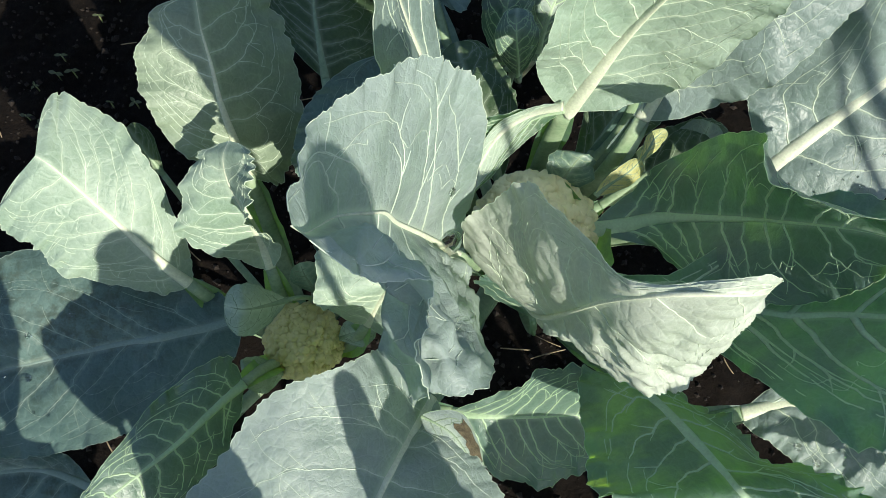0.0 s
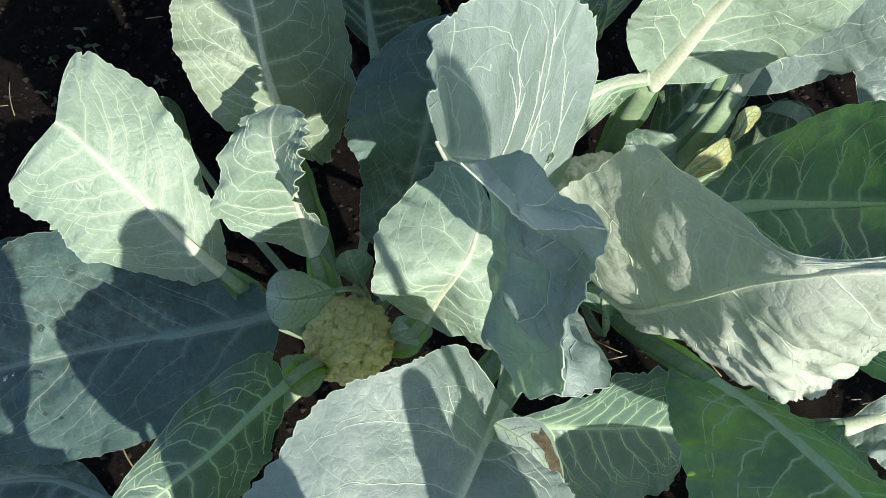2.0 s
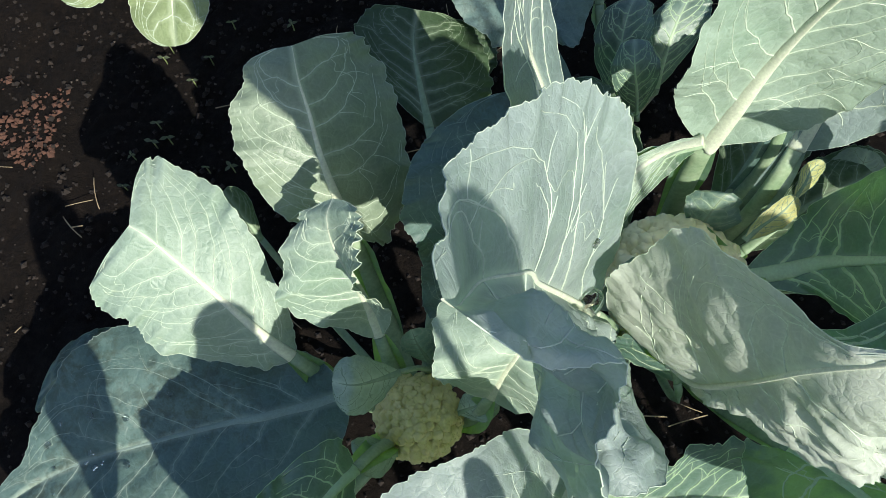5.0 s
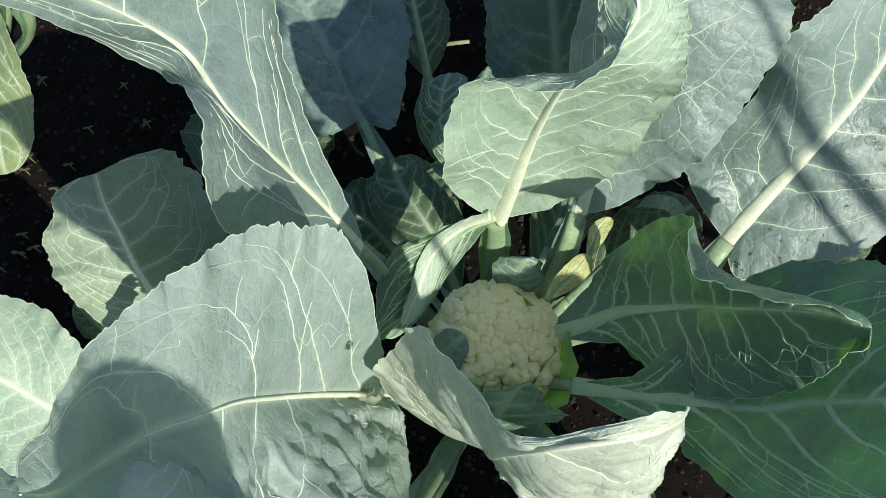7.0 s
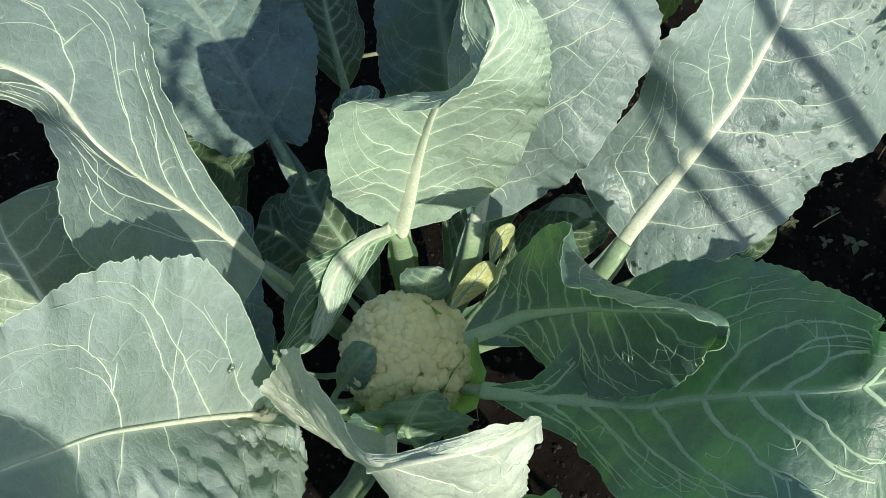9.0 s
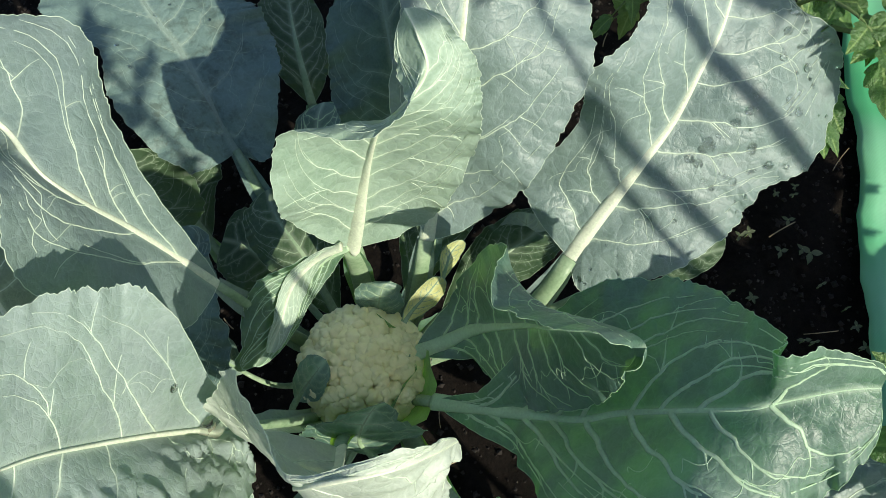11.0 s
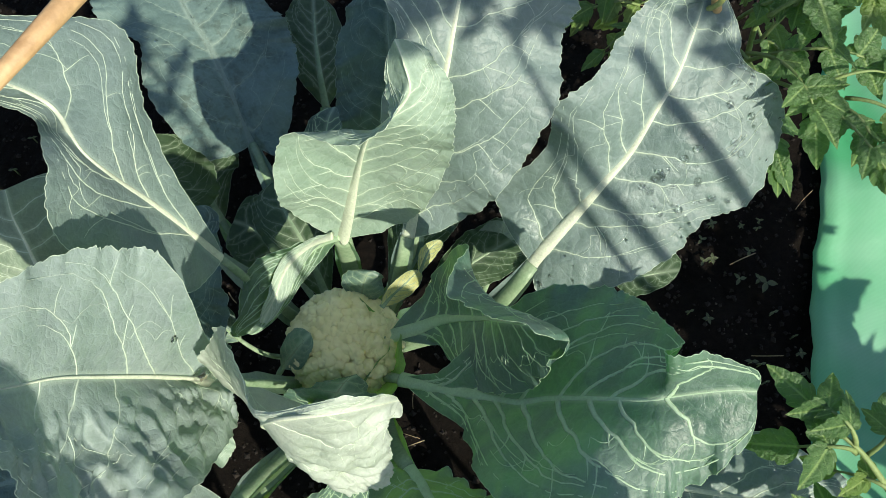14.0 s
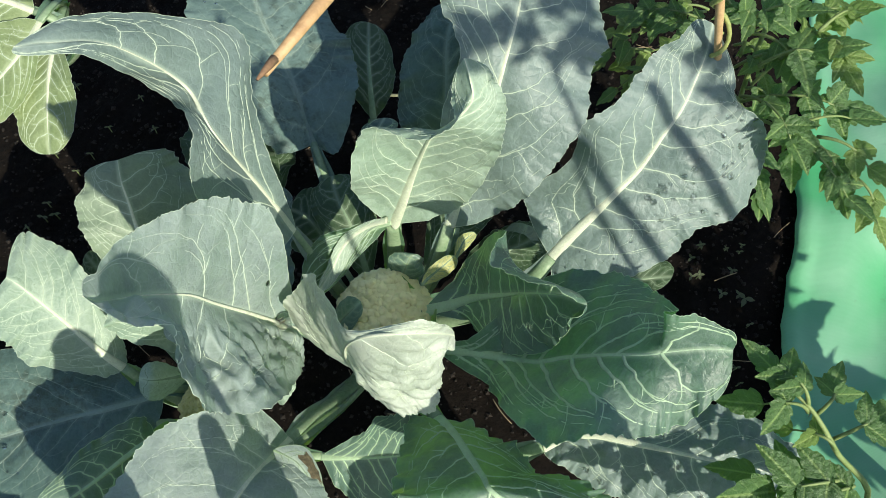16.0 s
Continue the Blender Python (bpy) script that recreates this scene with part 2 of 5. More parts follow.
def vein_paint(mat, rib=False):
    """The vein colour that goes with a leaf's own colour: paler, a little yellower, letting light through; the midrib is creamier."""
    if (mat, rib) not in VEINS:
        pale = LEAF_PALE[mat]
        if mat in ("blue", "soiled"):
            aim, glow = (0.32, 0.41, 0.36), (0.3, 0.5, 0.2)
        elif pale[0] < 0.21:
            aim, glow = (0.60, 0.77, 0.52), (0.60, 0.98, 0.28)
        else:
            aim, glow = ((0.76, 0.80, 0.60) if rib else (0.62, 0.72, 0.55)), (0.55, 0.66, 0.28)
        tone = [0.22 * c + 0.78 * d for c, d in zip(pale, aim)]
        m = mottled(("midrib_of_" if rib else "vein_of_") + LEAF[mat].name, tuple(0.86 * c for c in tone), tuple(min(1.0, 1.12 * c) for c in tone), 60, 0.5, 0.12)
        t = m.node_tree
        back = node(t, "ShaderNodeBsdfTranslucent", Color=(*glow, 1))
        both = node(t, "ShaderNodeMixShader", Fac=0.22 if pale[0] < 0.21 else 0.07)
        t.links.new(t.nodes["Principled BSDF"].outputs[0], both.inputs[1])
        t.links.new(back.outputs[0], both.inputs[2])
        t.links.new(both.outputs[0], t.nodes["Material Output"].inputs["Surface"])
        VEINS[mat, rib] = m
    return VEINS[mat, rib]


def vein_lines(rng, veins, slant, crowd=1.0):
    """Side veins and their forks, as lines in (arc, w) with a strength from 1 down: w runs from the midrib (0) to an edge (-1 or 1)."""
    lines = []
    for sign in (-1, 1):
        for i in range(veins):
            u0 = 0.03 + 0.85 * ((i + 0.5 + rng.uniform(-0.22, 0.22)) / veins)**crowd
            top = rng.uniform(0.80, 0.95)
            w = np.linspace(0, top, 30)
            bend = rng.uniform(1.0, 1.5)
            near = min(slant * rng.uniform(0.85, 1.15), 0.85 * (0.985 - u0))
            hook = near * 0.5 * np.clip((w / top - 0.65) / 0.35, 0, 1)**2
            wig = 0.007 * ripple(rng, 2.3, w) * np.clip(w * 5, 0, 1)
            u = np.clip(u0 + near * w**bend + hook + wig, 0, 0.992)
            strength = (1 - 0.88 * (w / top)**0.8) * (1 - 0.35 * u0) * rng.uniform(0.75, 1.1)
            lines.append((u, sign * w, strength))
            for b in range(rng.integers(1, 4)):
                w0 = rng.uniform(0.25, 0.80) * top
                ub, wide = np.interp(w0, w, u), 1 if b % 2 else -1
                run = np.linspace(0, rng.uniform(0.16, 0.40), 16)
                turn = 0.12 * run * np.sin(run * 9 + rng.uniform(0, 3))
                wb = np.clip(w0 + run * (0.95 if wide > 0 else 0.85), 0, 0.97)
                uu = np.clip(ub + (near * (1.9 if wide > 0 else -0.15) * run + 0.25 * turn) * (0.6 + run), 0.01, 0.992)
                lines.append((uu, sign * wb, np.linspace(0.75, 0.05, 16) * np.interp(w0, w, strength)))
            if i and rng.random() < 0.8:
                # a thin link across to the vein before
                w0 = rng.uniform(0.35, 0.7) * top
                run = np.linspace(0, 1, 14)
                ub = np.interp(w0, w, u)
                uu = np.clip(ub - run * 0.85 / veins * (0.9 + 0.2 * np.sin(5 * run + i)), 0.01, 0.99)
                lines.append((uu, sign * np.clip(w0 + 0.10 * run + 0.05 * np.sin(7 * run + i), 0, 0.96), 0.09 - 0.05 * np.abs(run - 0.5)))
    return lines


def cabbage_leaf(plant, mat, stations, crinkle=1.0, veins=8, slant=0.26, nostalk=0, rise=0.0, wing=1.0, ruffle=1.0, pucker=(0.0, 0.0), curl=(), rib=1.0, fine=1.0):
    """A leaf of a plant. Each station from base to tip: the midrib's place and, but for the ends, how far the blade reaches from it to its two edges.
    curl: rows of (side, from, to, start, lift) along the leaf where an edge turns up, or, with a start below 0, where the half between rib and edge does."""
    index = len(plant.children)
    rng = np.random.default_rng(1000 + 37 * index + round(1000 * abs(stations[0][0])))
    rows = np.array([tuple(s) + (0.0,) * (9 - len(s)) for s in stations])
    last = len(rows) - 1
    rough_length = np.linalg.norm(np.diff(rows[:, :3], axis=0), axis=1).sum()
    half = np.linalg.norm(rows[:, 3:].reshape(-1, 3), axis=1).max()
    nu = int(np.clip(rough_length / 0.0023 * fine, 40, 190))
    nv = int(np.clip(half / 0.0036 * fine, 8, 40))
    x = np.linspace(0, 1, nu)
    x = x - 0.06 * np.sin(2 * np.pi * x) / (2 * np.pi)
    at = x * last
    mid = smooth_line(rows[:, :3], at)
    seg = np.minimum(at.astype(int), last - 1)
    s = at - seg
    steps = np.linalg.norm(np.diff(mid, axis=0), axis=1)
    length = steps.sum()
    arc = np.clip(np.concatenate([[0], np.cumsum(steps)]) / length, 0, 1)
    reach = []
    for k in (3, 6):
        off = smooth_line(rows[:, k:k + 3], at)
        tip = seg == last - 1
        off[tip] = rows[last - 1, k:k + 3] * np.sqrt(np.clip(1 - s[tip]**2, 0, 1))[:, None]
        if not rows[0, 3:].any():
            base = seg == 0
            off[base] = rows[1, k:k + 3] * (s[base]**0.75)[:, None]
        scallop = np.abs(np.sin(np.pi * (rng.uniform(9, 12) * length / 0.3 * x + 0.5 * ripple(rng, 3, x))))
        wave = 1 + 0.026 * ruffle * ripple(rng, 5, x) + 0.009 * min(1.0, ruffle + 0.3) * (scallop - 0.6) * (0.5 + 0.5 * ripple(rng, 3, x)) + 0.009 * ripple(rng, 23, x) + 0.007 * rng.standard_normal(nu)
        reach.append(off * wave[:, None])
    v = np.linspace(-1, 1, 2 * nv + 1)
    a = np.abs(v)
    off = np.where(v[None, :, None] < 0, reach[0][:, None], reach[1][:, None])
    grid = mid[:, None] + off * a[None, :, None]
    wide = np.linalg.norm(off, axis=2)
    cols = 2 * nv + 1

    def normals(g):
        n = np.cross(np.gradient(g, axis=0), np.gradient(g, axis=1))
        return n / (np.linalg.norm(n, axis=2)[..., None] + 1e-12)

    def sample(g, u, w):
        fi, fj = np.clip(np.interp(u, x, np.arange(nu)), 0, nu - 1.001), np.clip((np.asarray(w) + 1) * nv, 0, cols - 1.001)
        i, j = fi.astype(int), fj.astype(int)
        p, q = (fi - i)[..., None], (fj - j)[..., None]
        return (1 - p) * ((1 - q) * g[i, j] + q * g[i, j + 1]) + p * ((1 - q) * g[i + 1, j] + q * g[i + 1, j + 1])

    n = normals(grid)
    if n[nu // 3:2 * nu // 3, :, 2].mean() < 0:
        n = -n
    if length < 0.13:
        veins = 5
    size = min(1.0, length / 0.35)
    lines = vein_lines(rng, veins, slant)
    # how far each place of the blade lies from the veins
    marks = np.concatenate([sample(grid, np.interp(u[::2], arc, x), w[::2]) for u, w, g in lines])
    power = np.concatenate([g[::2] for u, w, g in lines])
    flat = grid.reshape(-1, 3)
    near = np.zeros(len(flat))
    broad = np.full(len(flat), 9.0)
    for lo in range(0, len(flat), 3000):
        d = np.linalg.norm(flat[lo:lo + 3000, None] - marks[None], axis=2)
        near[lo:lo + 3000] = (np.exp(-(d / (0.0018 + 0.0032 * power))**2) * (0.25 + 0.75 * power)).max(1)
        broad[lo:lo + 3000] = (d + 0.010 * (1 - np.clip(power * 1.6, 0, 1))).min(1)
    near, broad = near.reshape(nu, cols), broad.reshape(nu, cols)
    near = np.maximum(near, np.exp(-((a[None] * wide) / (0.0035 + 0.004 * (1 - arc[:, None])))**2))
    pillow = 1 - np.exp(-(broad / 0.010)**2)
    lift = 0.0021 * min(crinkle, 1.6) * size * (pillow - 0.35) * np.clip(a * 6, 0, 1)[None]
    lift += 0.035 * wide * (4 * a * (1 - a))[None]
    edge = 0.008 * ruffle * size * (ripple(rng, 4, x)[:, None] * (v[None] < 0) + ripple(rng, 4.6, x)[:, None] * (v[None] >= 0)) * a[None]**3
    edge += 0.0035 * (0.1 + 1.2 * ruffle) * size * (ripple(rng, 13, x)[:, None] * (v[None] < 0) + ripple(rng, 14, x)[:, None] * (v[None] >= 0)) * a[None]**6
    edge = edge * np.clip(wide / 0.06, 0.15, 1)
    ends = np.clip(np.minimum(x, 1 - x) / 0.12, 0, 1)[:, None]
    lump = np.array([[noise.noise(Vector(p) * 38) + 0.6 * noise.noise(Vector(p) * 90) for p in row] for row in grid.tolist()])
    fold = np.array([[noise.noise(Vector(p) * 14 + Vector((7, 3, 1))) for p in row] for row in grid.tolist()])
    soft = np.clip(a * 5, 0, 1)[None]
    shift = (lift + edge) * ends + (0.0017 * crinkle * lump * (0.4 + 0.6 * pillow) + 0.006 * fold) * size * soft * ends
    for side, u0, u1, start, amount in curl:
        over = np.clip((x - u0) / 0.12, 0, 1) * np.clip((u1 - x) / 0.12, 0, 1)
        shift = shift + amount * (over * over * (3 - 2 * over))[:, None] * (np.clip((side * v - start) / (1 - start), 0, 1)**1.6 if start >= 0 else np.sin(np.pi * np.clip(side * v, 0, 1)))[None]
    if any(pucker):
        along, side_way = (mid[-1] - mid[0]) / np.linalg.norm(mid[-1] - mid[0]), off[nu // 2, -1] / np.linalg.norm(off[nu // 2, -1])
        for k, amount in enumerate(pucker):
            mask = np.clip((v if k else -v) * 4 - 0.6, 0, 1) * np.clip((1.02 - a) * 5, 0, 1)
            cre = np.array([[noise.noise(Vector((70 * np.dot(q, along) + 2, 24 * np.dot(q, side_way), 5 + k))) for q in row] for row in grid])
            dent = np.array([[noise.noise(Vector(q) * 48 + Vector((3, 8 + k, 2))) for q in row] for row in grid])
            shift = shift + amount * (0.7 * (1 - 2.2 * np.abs(cre)) + 0.9 * dent) * mask[None] * ends
    grid = grid + n * shift[..., None]
    n2 = normals(grid)
    n2 = n2 * (1 if (n2 * n).sum() > 0 else -1)
    faces = [(i * cols + j, i * cols + j + 1, (i + 1) * cols + j + 1, (i + 1) * cols + j) for i in range(nu - 1) for j in range(cols - 1)]
    me = mesh_of("leaf", grid.reshape(-1, 3), faces)
    me.attributes.new("vein", "FLOAT", "POINT").data.foreach_set("value", near.reshape(-1).astype(np.float32))
    blade = part_of("leaf", me, LEAF[mat], plant)

    def on(u, w, raise_=0.0):
        u, w = np.array([u], float), np.array([w], float)
        return (sample(grid, u, w) + raise_ * sample(n2, u, w))[0]

    def ridge(u, w, radii, thick=0.22):
        pts, nor = sample(grid, u, w), sample(n2, u, w)
        way = np.gradient(pts, axis=0)
        side = np.cross(way, nor)
        side /= np.linalg.norm(side, axis=1)[:, None] + 1e-9
        r = np.asarray(radii)[:, None]
        high = nor * (0.0003 + thick * r)
        ring = np.stack([pts - side * r, pts + high - side * r * 0.5, pts + high + side * r * 0.5, pts + side * r, pts - high + side * r * 0.5, pts - high - side * r * 0.5], 1)
        k = len(pts)
        f = [(6 * i + j, 6 * i + (j + 1) % 6, 6 * i + 6 + (j + 1) % 6, 6 * i + 6 + j) for i in range(k - 1) for j in range(6)]
        return ring.reshape(-1, 3), f

    vein = STALK if mat == "dark" or length < 0.13 else vein_paint(mat)
    thick = 0.0094 * rib * (0.65 if mat in ("soiled", "blue") else 1.0) * min(1.0, 0.2 + 0.8 * length / 0.34)
    bold = (0.0042 if mat == "silver" else 0.0026 if mat in ("teal", "glow", "green") else 0.0008 if mat in ("blue", "soiled") else 0.00118) * min(1.0, 0.15 + 0.85 * length / 0.34)
    pieces = [ridge(np.interp(u, arc, x), w, bold * g + 0.00013) for u, w, g in lines]
    for sign in (-1, 1):
        pieces.append(ridge(x[1:-1], np.full(nu - 2, sign * 0.997), np.full(nu - 2, 0.00030)))
    part_of("venation", mesh_of("venation", *joined(pieces)), vein, blade, "pale raised leaf veins")
    # the midrib, running on into the stalk
    line = mid + n2[:, nv] * (shift[:, nv, None] - 0.0004)
    radius = thick * (1 - arc)**1.35 * 0.95 + 0.0007
    part_of("midrib", mesh_of("midrib", *tube(line, radius, 10, 0.5)), STALK if vein == STALK else vein_paint(mat, True), blade, "pale thick midrib")
    if not nostalk:
        start = np.array(plant.location) + (0, 0, 0.07)
        first = rows[0, :3]
        way = (rows[1, :3] - first) / (np.linalg.norm(rows[1, :3] - first) + 1e-9)
        gap_ = np.linalg.norm(first - start)
        flat_way = first - start
        out = start + flat_way / gap_ * min(0.025, 0.3 * gap_)
        c1, c2 = out + (flat_way * (0.62, 0.62, 0.22)), first - ((1 - rise) * way + rise * np.array((0, 0, 1.0))) * 0.40 * gap_
        t = np.linspace(0, 1, 16)[:, None]
        curve = (1 - t)**3 * out + 3 * (1 - t)**2 * t * c1 + 3 * (1 - t) * t**2 * c2 + t**3 * first
        big = (0.010 if mat in ("soiled", "blue", "dark") else 0.0155) if length > 0.17 else 0.006
        rad = np.linspace(big, thick + 0.0006, 16)
        if length > 0.17:
            across = np.cross(np.gradient(curve, axis=0), (0, 0, 1.0))
            across /= np.linalg.norm(across, axis=1)[:, None] + 1e-9
            q = np.linspace(0, 1, 16)
            for sign in (-1, 1):
                reach_ = wing * (0.006 + 0.009 * q) * (0.85 + 0.15 * ripple(rng, 2, q)) * np.clip((q - 0.1) * 4, 0, 1) * np.clip((1 - q) * 4 + 0.3, 0, 1)
                strip = np.stack([curve + sign * across * (rad * 0.6 + f * reach_)[:, None] + np.array((0, 0, 1.0)) * (reach_ * (0.3 * f + 0.6 * f * f))[:, None]
                                  for f in (0.0, 0.35, 0.7, 1.0)], 1)
                part_of("stalk_wing", mesh_of("stalk_wing", strip.reshape(-1, 3), [(4 * i + j, 4 * i + j + 1, 4 * i + j + 5, 4 * i + j + 4) for i in range(15) for j in range(3)]), LEAF[mat if mat in ("soiled", "blue", "ash", "bloom") else "glow"], plant)
        part_of("leaf_stalk", mesh_of("leaf_stalk", *tube(curve, rad, 12, 0.62)), STALK, plant)
    return on


def ball(sub, seed, bumps, depth):
    """A round floret with buds all over."""
    bm = bmesh.new()
    bmesh.ops.create_icosphere(bm, subdivisions=sub, radius=1.0)
    rng = np.random.default_rng(seed)
    k = np.arange(bumps) + 0.5
    phi, the = np.arccos(1 - 2 * k / bumps), np.pi * (1 + 5**0.5) * k
    seeds = np.stack([np.cos(the) * np.sin(phi), np.sin(the) * np.sin(phi), np.cos(phi)], 1) + rng.normal(0, 0.05, (bumps, 3))
    seeds /= np.linalg.norm(seeds, axis=1)[:, None]
    for v in bm.verts:
        d = np.sort(np.linalg.norm(seeds - np.array(v.co.normalized()), axis=1))
        v.co *= 1 + depth * (1 - min(1.0, (d[0] / 0.42)**2)) + 0.04 * noise.noise(v.co * 2.0)
    me = bpy.data.meshes.new("floret")
    bm.to_mesh(me)
    bm.free()
    return me


def curd(plant, centre, radius, height, mat, count, label):
    """A cauliflower's head: a dome with florets over it."""
    bm = bmesh.new()
    bmesh.ops.create_uvsphere(bm, u_segments=32, v_segments=20, radius=1.0)
    for v in bm.verts:
        v.co = Vector((v.co.x * radius * 0.87, v.co.y * radius * 0.87, v.co.z * height * (0.87 if v.co.z > 0 else 0.7))) + Vector(centre)
    head = part("head", bm, mat, plant, label)
    kinds = [ball(4, 50 + i, 12, 0.20) for i in range(4)]
    for me in kinds:
        me.materials.append(mat)
        for p in me.polygons:
            p.use_smooth = True
    rng = np.random.default_rng(count)
    for k in range(count):
        z = 1 - 1.12 * (k + 0.5) / count
        ang = 2.39996 * k + rng.normal(0, 0.12)
        rad = math.sqrt(max(0, 1 - z * z))
        size = radius * 1.95 / math.sqrt(count) * rng.uniform(0.75, 1.25)
        dip = 0.92 + 0.05 * noise.noise(Vector((math.cos(ang) * rad, math.sin(ang) * rad, z)) * 3.2)
        ob = new("floret", kinds[k % 4])
        ob.parent = head
        ob.location = Vector(centre) + Vector((math.cos(ang) * rad * radius * dip, math.sin(ang) * rad * radius * dip, z * height * dip))
        ob.rotation_euler = tuple(rng.uniform(0, 6, 3))
        ob.scale = (size, size, size * rng.uniform(0.85, 1.05))


def stump(plant, top):
    base = np.array(plant.location)
    pts = np.linspace(base, (base[0], base[1], top), 8)
    part_of("stem", mesh_of("stem", *tube(pts, np.linspace(0.016, 0.026, 8), 12)), STEM, plant)


# ---- cauliflower plants ----
plant_1 = thing("cauliflower_plant", (0.176, 0.285, 0.0), "large cauliflower plant with cream head and blue-grey leaves", "cauliflower plant", "cauliflowers in the bed")
plant_2 = thing("cauliflower_plant", (-0.115, 0.145, 0.0), "smaller cauliflower plant with yellow head and dusty leaves", "cauliflower plant", "cauliflowers in the bed")
plant_3 = thing("cauliflower_plant", (-0.60, 0.90, 0.0), "cauliflower plant at the bed's far end, leaves drooping", "cauliflower plant", "cauliflowers in the bed")
plant_4 = thing("cauliflower_plant", (0.357, -0.05, 0.0), "cauliflower plant with one large crinkled wet leaf", "cauliflower plant", "cauliflowers in the bed")
plant_5 = thing("young_cabbage_plant", (0.211, 0.62, 0.0), "young cabbage plant with small round blue-green leaves", "cabbage plant")
for plant, top in ((plant_1, 0.22), (plant_2, 0.18), (plant_3, 0.2), (plant_4, 0.15), (plant_5, 0.06)):
    stump(plant, top)
curd(plant_1, (0.182, 0.268, 0.262), 0.079, 0.063, CURD, 290, "cream cauliflower head of packed florets")
curd(plant_2, (-0.108, 0.135, 0.235), 0.047, 0.042, CURD_YELLOW, 210, "yellow cauliflower head of packed florets")
leaf_wet = cabbage_leaf(plant_1, "bloom", [
    (0.066, 0.198, 0.445),
    (0.052, 0.194, 0.487, 0.019, 0.034, 0.058, 0.013, -0.020, -0.032),
    (0.025, 0.186, 0.57, 0.047, 0.091, 0.09, 0.052, -0.046, -0.11),
    (0.004, 0.175, 0.648, 0.041, 0.105, 0.062, 0.069, -0.124, -0.003),
    (-0.004, 0.162, 0.720, 0.029, 0.106, 0.025, 0.020, -0.120, -0.062),
    (-0.014, 0.149, 0.765, 0.013, 0.089, 0.025, 0.036, -0.114, -0.015),
    (-0.031, 0.137, 0.800, 0.001, 0.067, 0.020, 0.044, -0.077, 0.015),
    (-0.038, 0.117, 0.850, -0.007, 0.052, 0.000, 0.056, -0.034, 0.010),
    (-0.041, 0.106, 0.880, -0.007, 0.024, 0.000, 0.026, -0.021, -0.008),
    (-0.045, 0.104, 0.9),
], crinkle=0.5, veins=6, ruffle=0.4, rib=0.8, pucker=(0.0, 0.013), curl=((1, 0.2, 0.62, -1, -0.013), (-1, 0.05, 0.3, 0.5, 0.008)))
cabbage_leaf(plant_1, "pale", [
    (0.205, 0.387, 0.375),
    (0.219, 0.399, 0.415, -0.059, -0.004, 0.035, 0.074, -0.017, -0.005),
    (0.243, 0.419, 0.495, -0.09, -0.029, 0.035, 0.099, -0.03, 0.005),
    (0.269, 0.424, 0.58, -0.088, 0.001, 0.03, 0.094, -0.033, 0.02),
    (0.293, 0.413, 0.63, -0.046, -0.018, 0.0, 0.075, -0.001, 0.0),
    (0.323, 0.429, 0.66, -0.024, -0.033, 0.0, 0.046, 0.008, -0.01),
    (0.322, 0.453, 0.68, -0.023, -0.007, -0.04, 0.031, 0.005, -0.01),
    (0.316, 0.475, 0.69),
], rise=0.9, veins=10, ruffle=0.5, rib=1.25)
cabbage_leaf(plant_1, "ash", [
    (0.293, 0.376, 0.38),
    (0.317, 0.419, 0.45, -0.026, -0.008, 0.0, 0.059, -0.042, -0.03),
    (0.342, 0.457, 0.52, -0.058, 0.005, 0.03, 0.081, -0.067, -0.04),
    (0.365, 0.494, 0.58, -0.049, 0.041, 0.04, 0.118, -0.052, -0.04),
    (0.383, 0.537, 0.62, -0.091, 0.051, 0.02, 0.122, -0.021, -0.04),
    (0.4, 0.587, 0.64, -0.099, 0.023, 0.02, 0.125, -0.029, -0.04),
    (0.412, 0.642, 0.66, -0.061, 0.023, 0.0, 0.1, -0.012, -0.04),
    (0.426, 0.701, 0.66),
], crinkle=0.8, ruffle=0.7)
cabbage_leaf(plant_1, "blue", [
    (0.303, 0.475, 0.38),
    (0.297, 0.526, 0.42, -0.068, -0.012, 0.01, 0.054, -0.003, 0.0),
    (0.3, 0.585, 0.46, -0.077, -0.021, -0.01, 0.055, 0.018, 0.0),
    (0.303, 0.638, 0.49, -0.068, -0.011, -0.01, 0.063, 0.011, 0.01),
    (0.314, 0.684, 0.5, -0.045, -0.001, -0.01, 0.045, 0.008, 0.0),
    (0.32, 0.716, 0.5),
])
leaf_dewy = cabbage_leaf(plant_1, "ash", [
    (0.454, 0.325, 0.35),
    (0.474, 0.342, 0.37, -0.056, 0.051, 0.02, -0.018, -0.058, -0.03),
    (0.512, 0.369, 0.4, -0.092, 0.053, 0.0, 0.045, -0.09, -0.04),
    (0.547, 0.393, 0.434, -0.067, 0.043, 0.036, 0.093, -0.083, -0.054),
    (0.585, 0.422, 0.46, -0.095, 0.038, 0.08, 0.081, -0.089, -0.06),
    (0.617, 0.456, 0.5, -0.079, 0.024, 0.06, 0.125, -0.096, -0.08),
    (0.643, 0.485, 0.52, -0.073, 0.03, 0.05, 0.138, -0.052, -0.07),
    (0.664, 0.521, 0.540, -0.063, 0.029, 0.040, 0.104, -0.061, -0.040),
    (0.678, 0.552, 0.570, -0.040, 0.007, 0.030, 0.040, -0.051, -0.030),
    (0.685, 0.582, 0.592),
], ruffle=0.5, veins=9, rib=1.1)
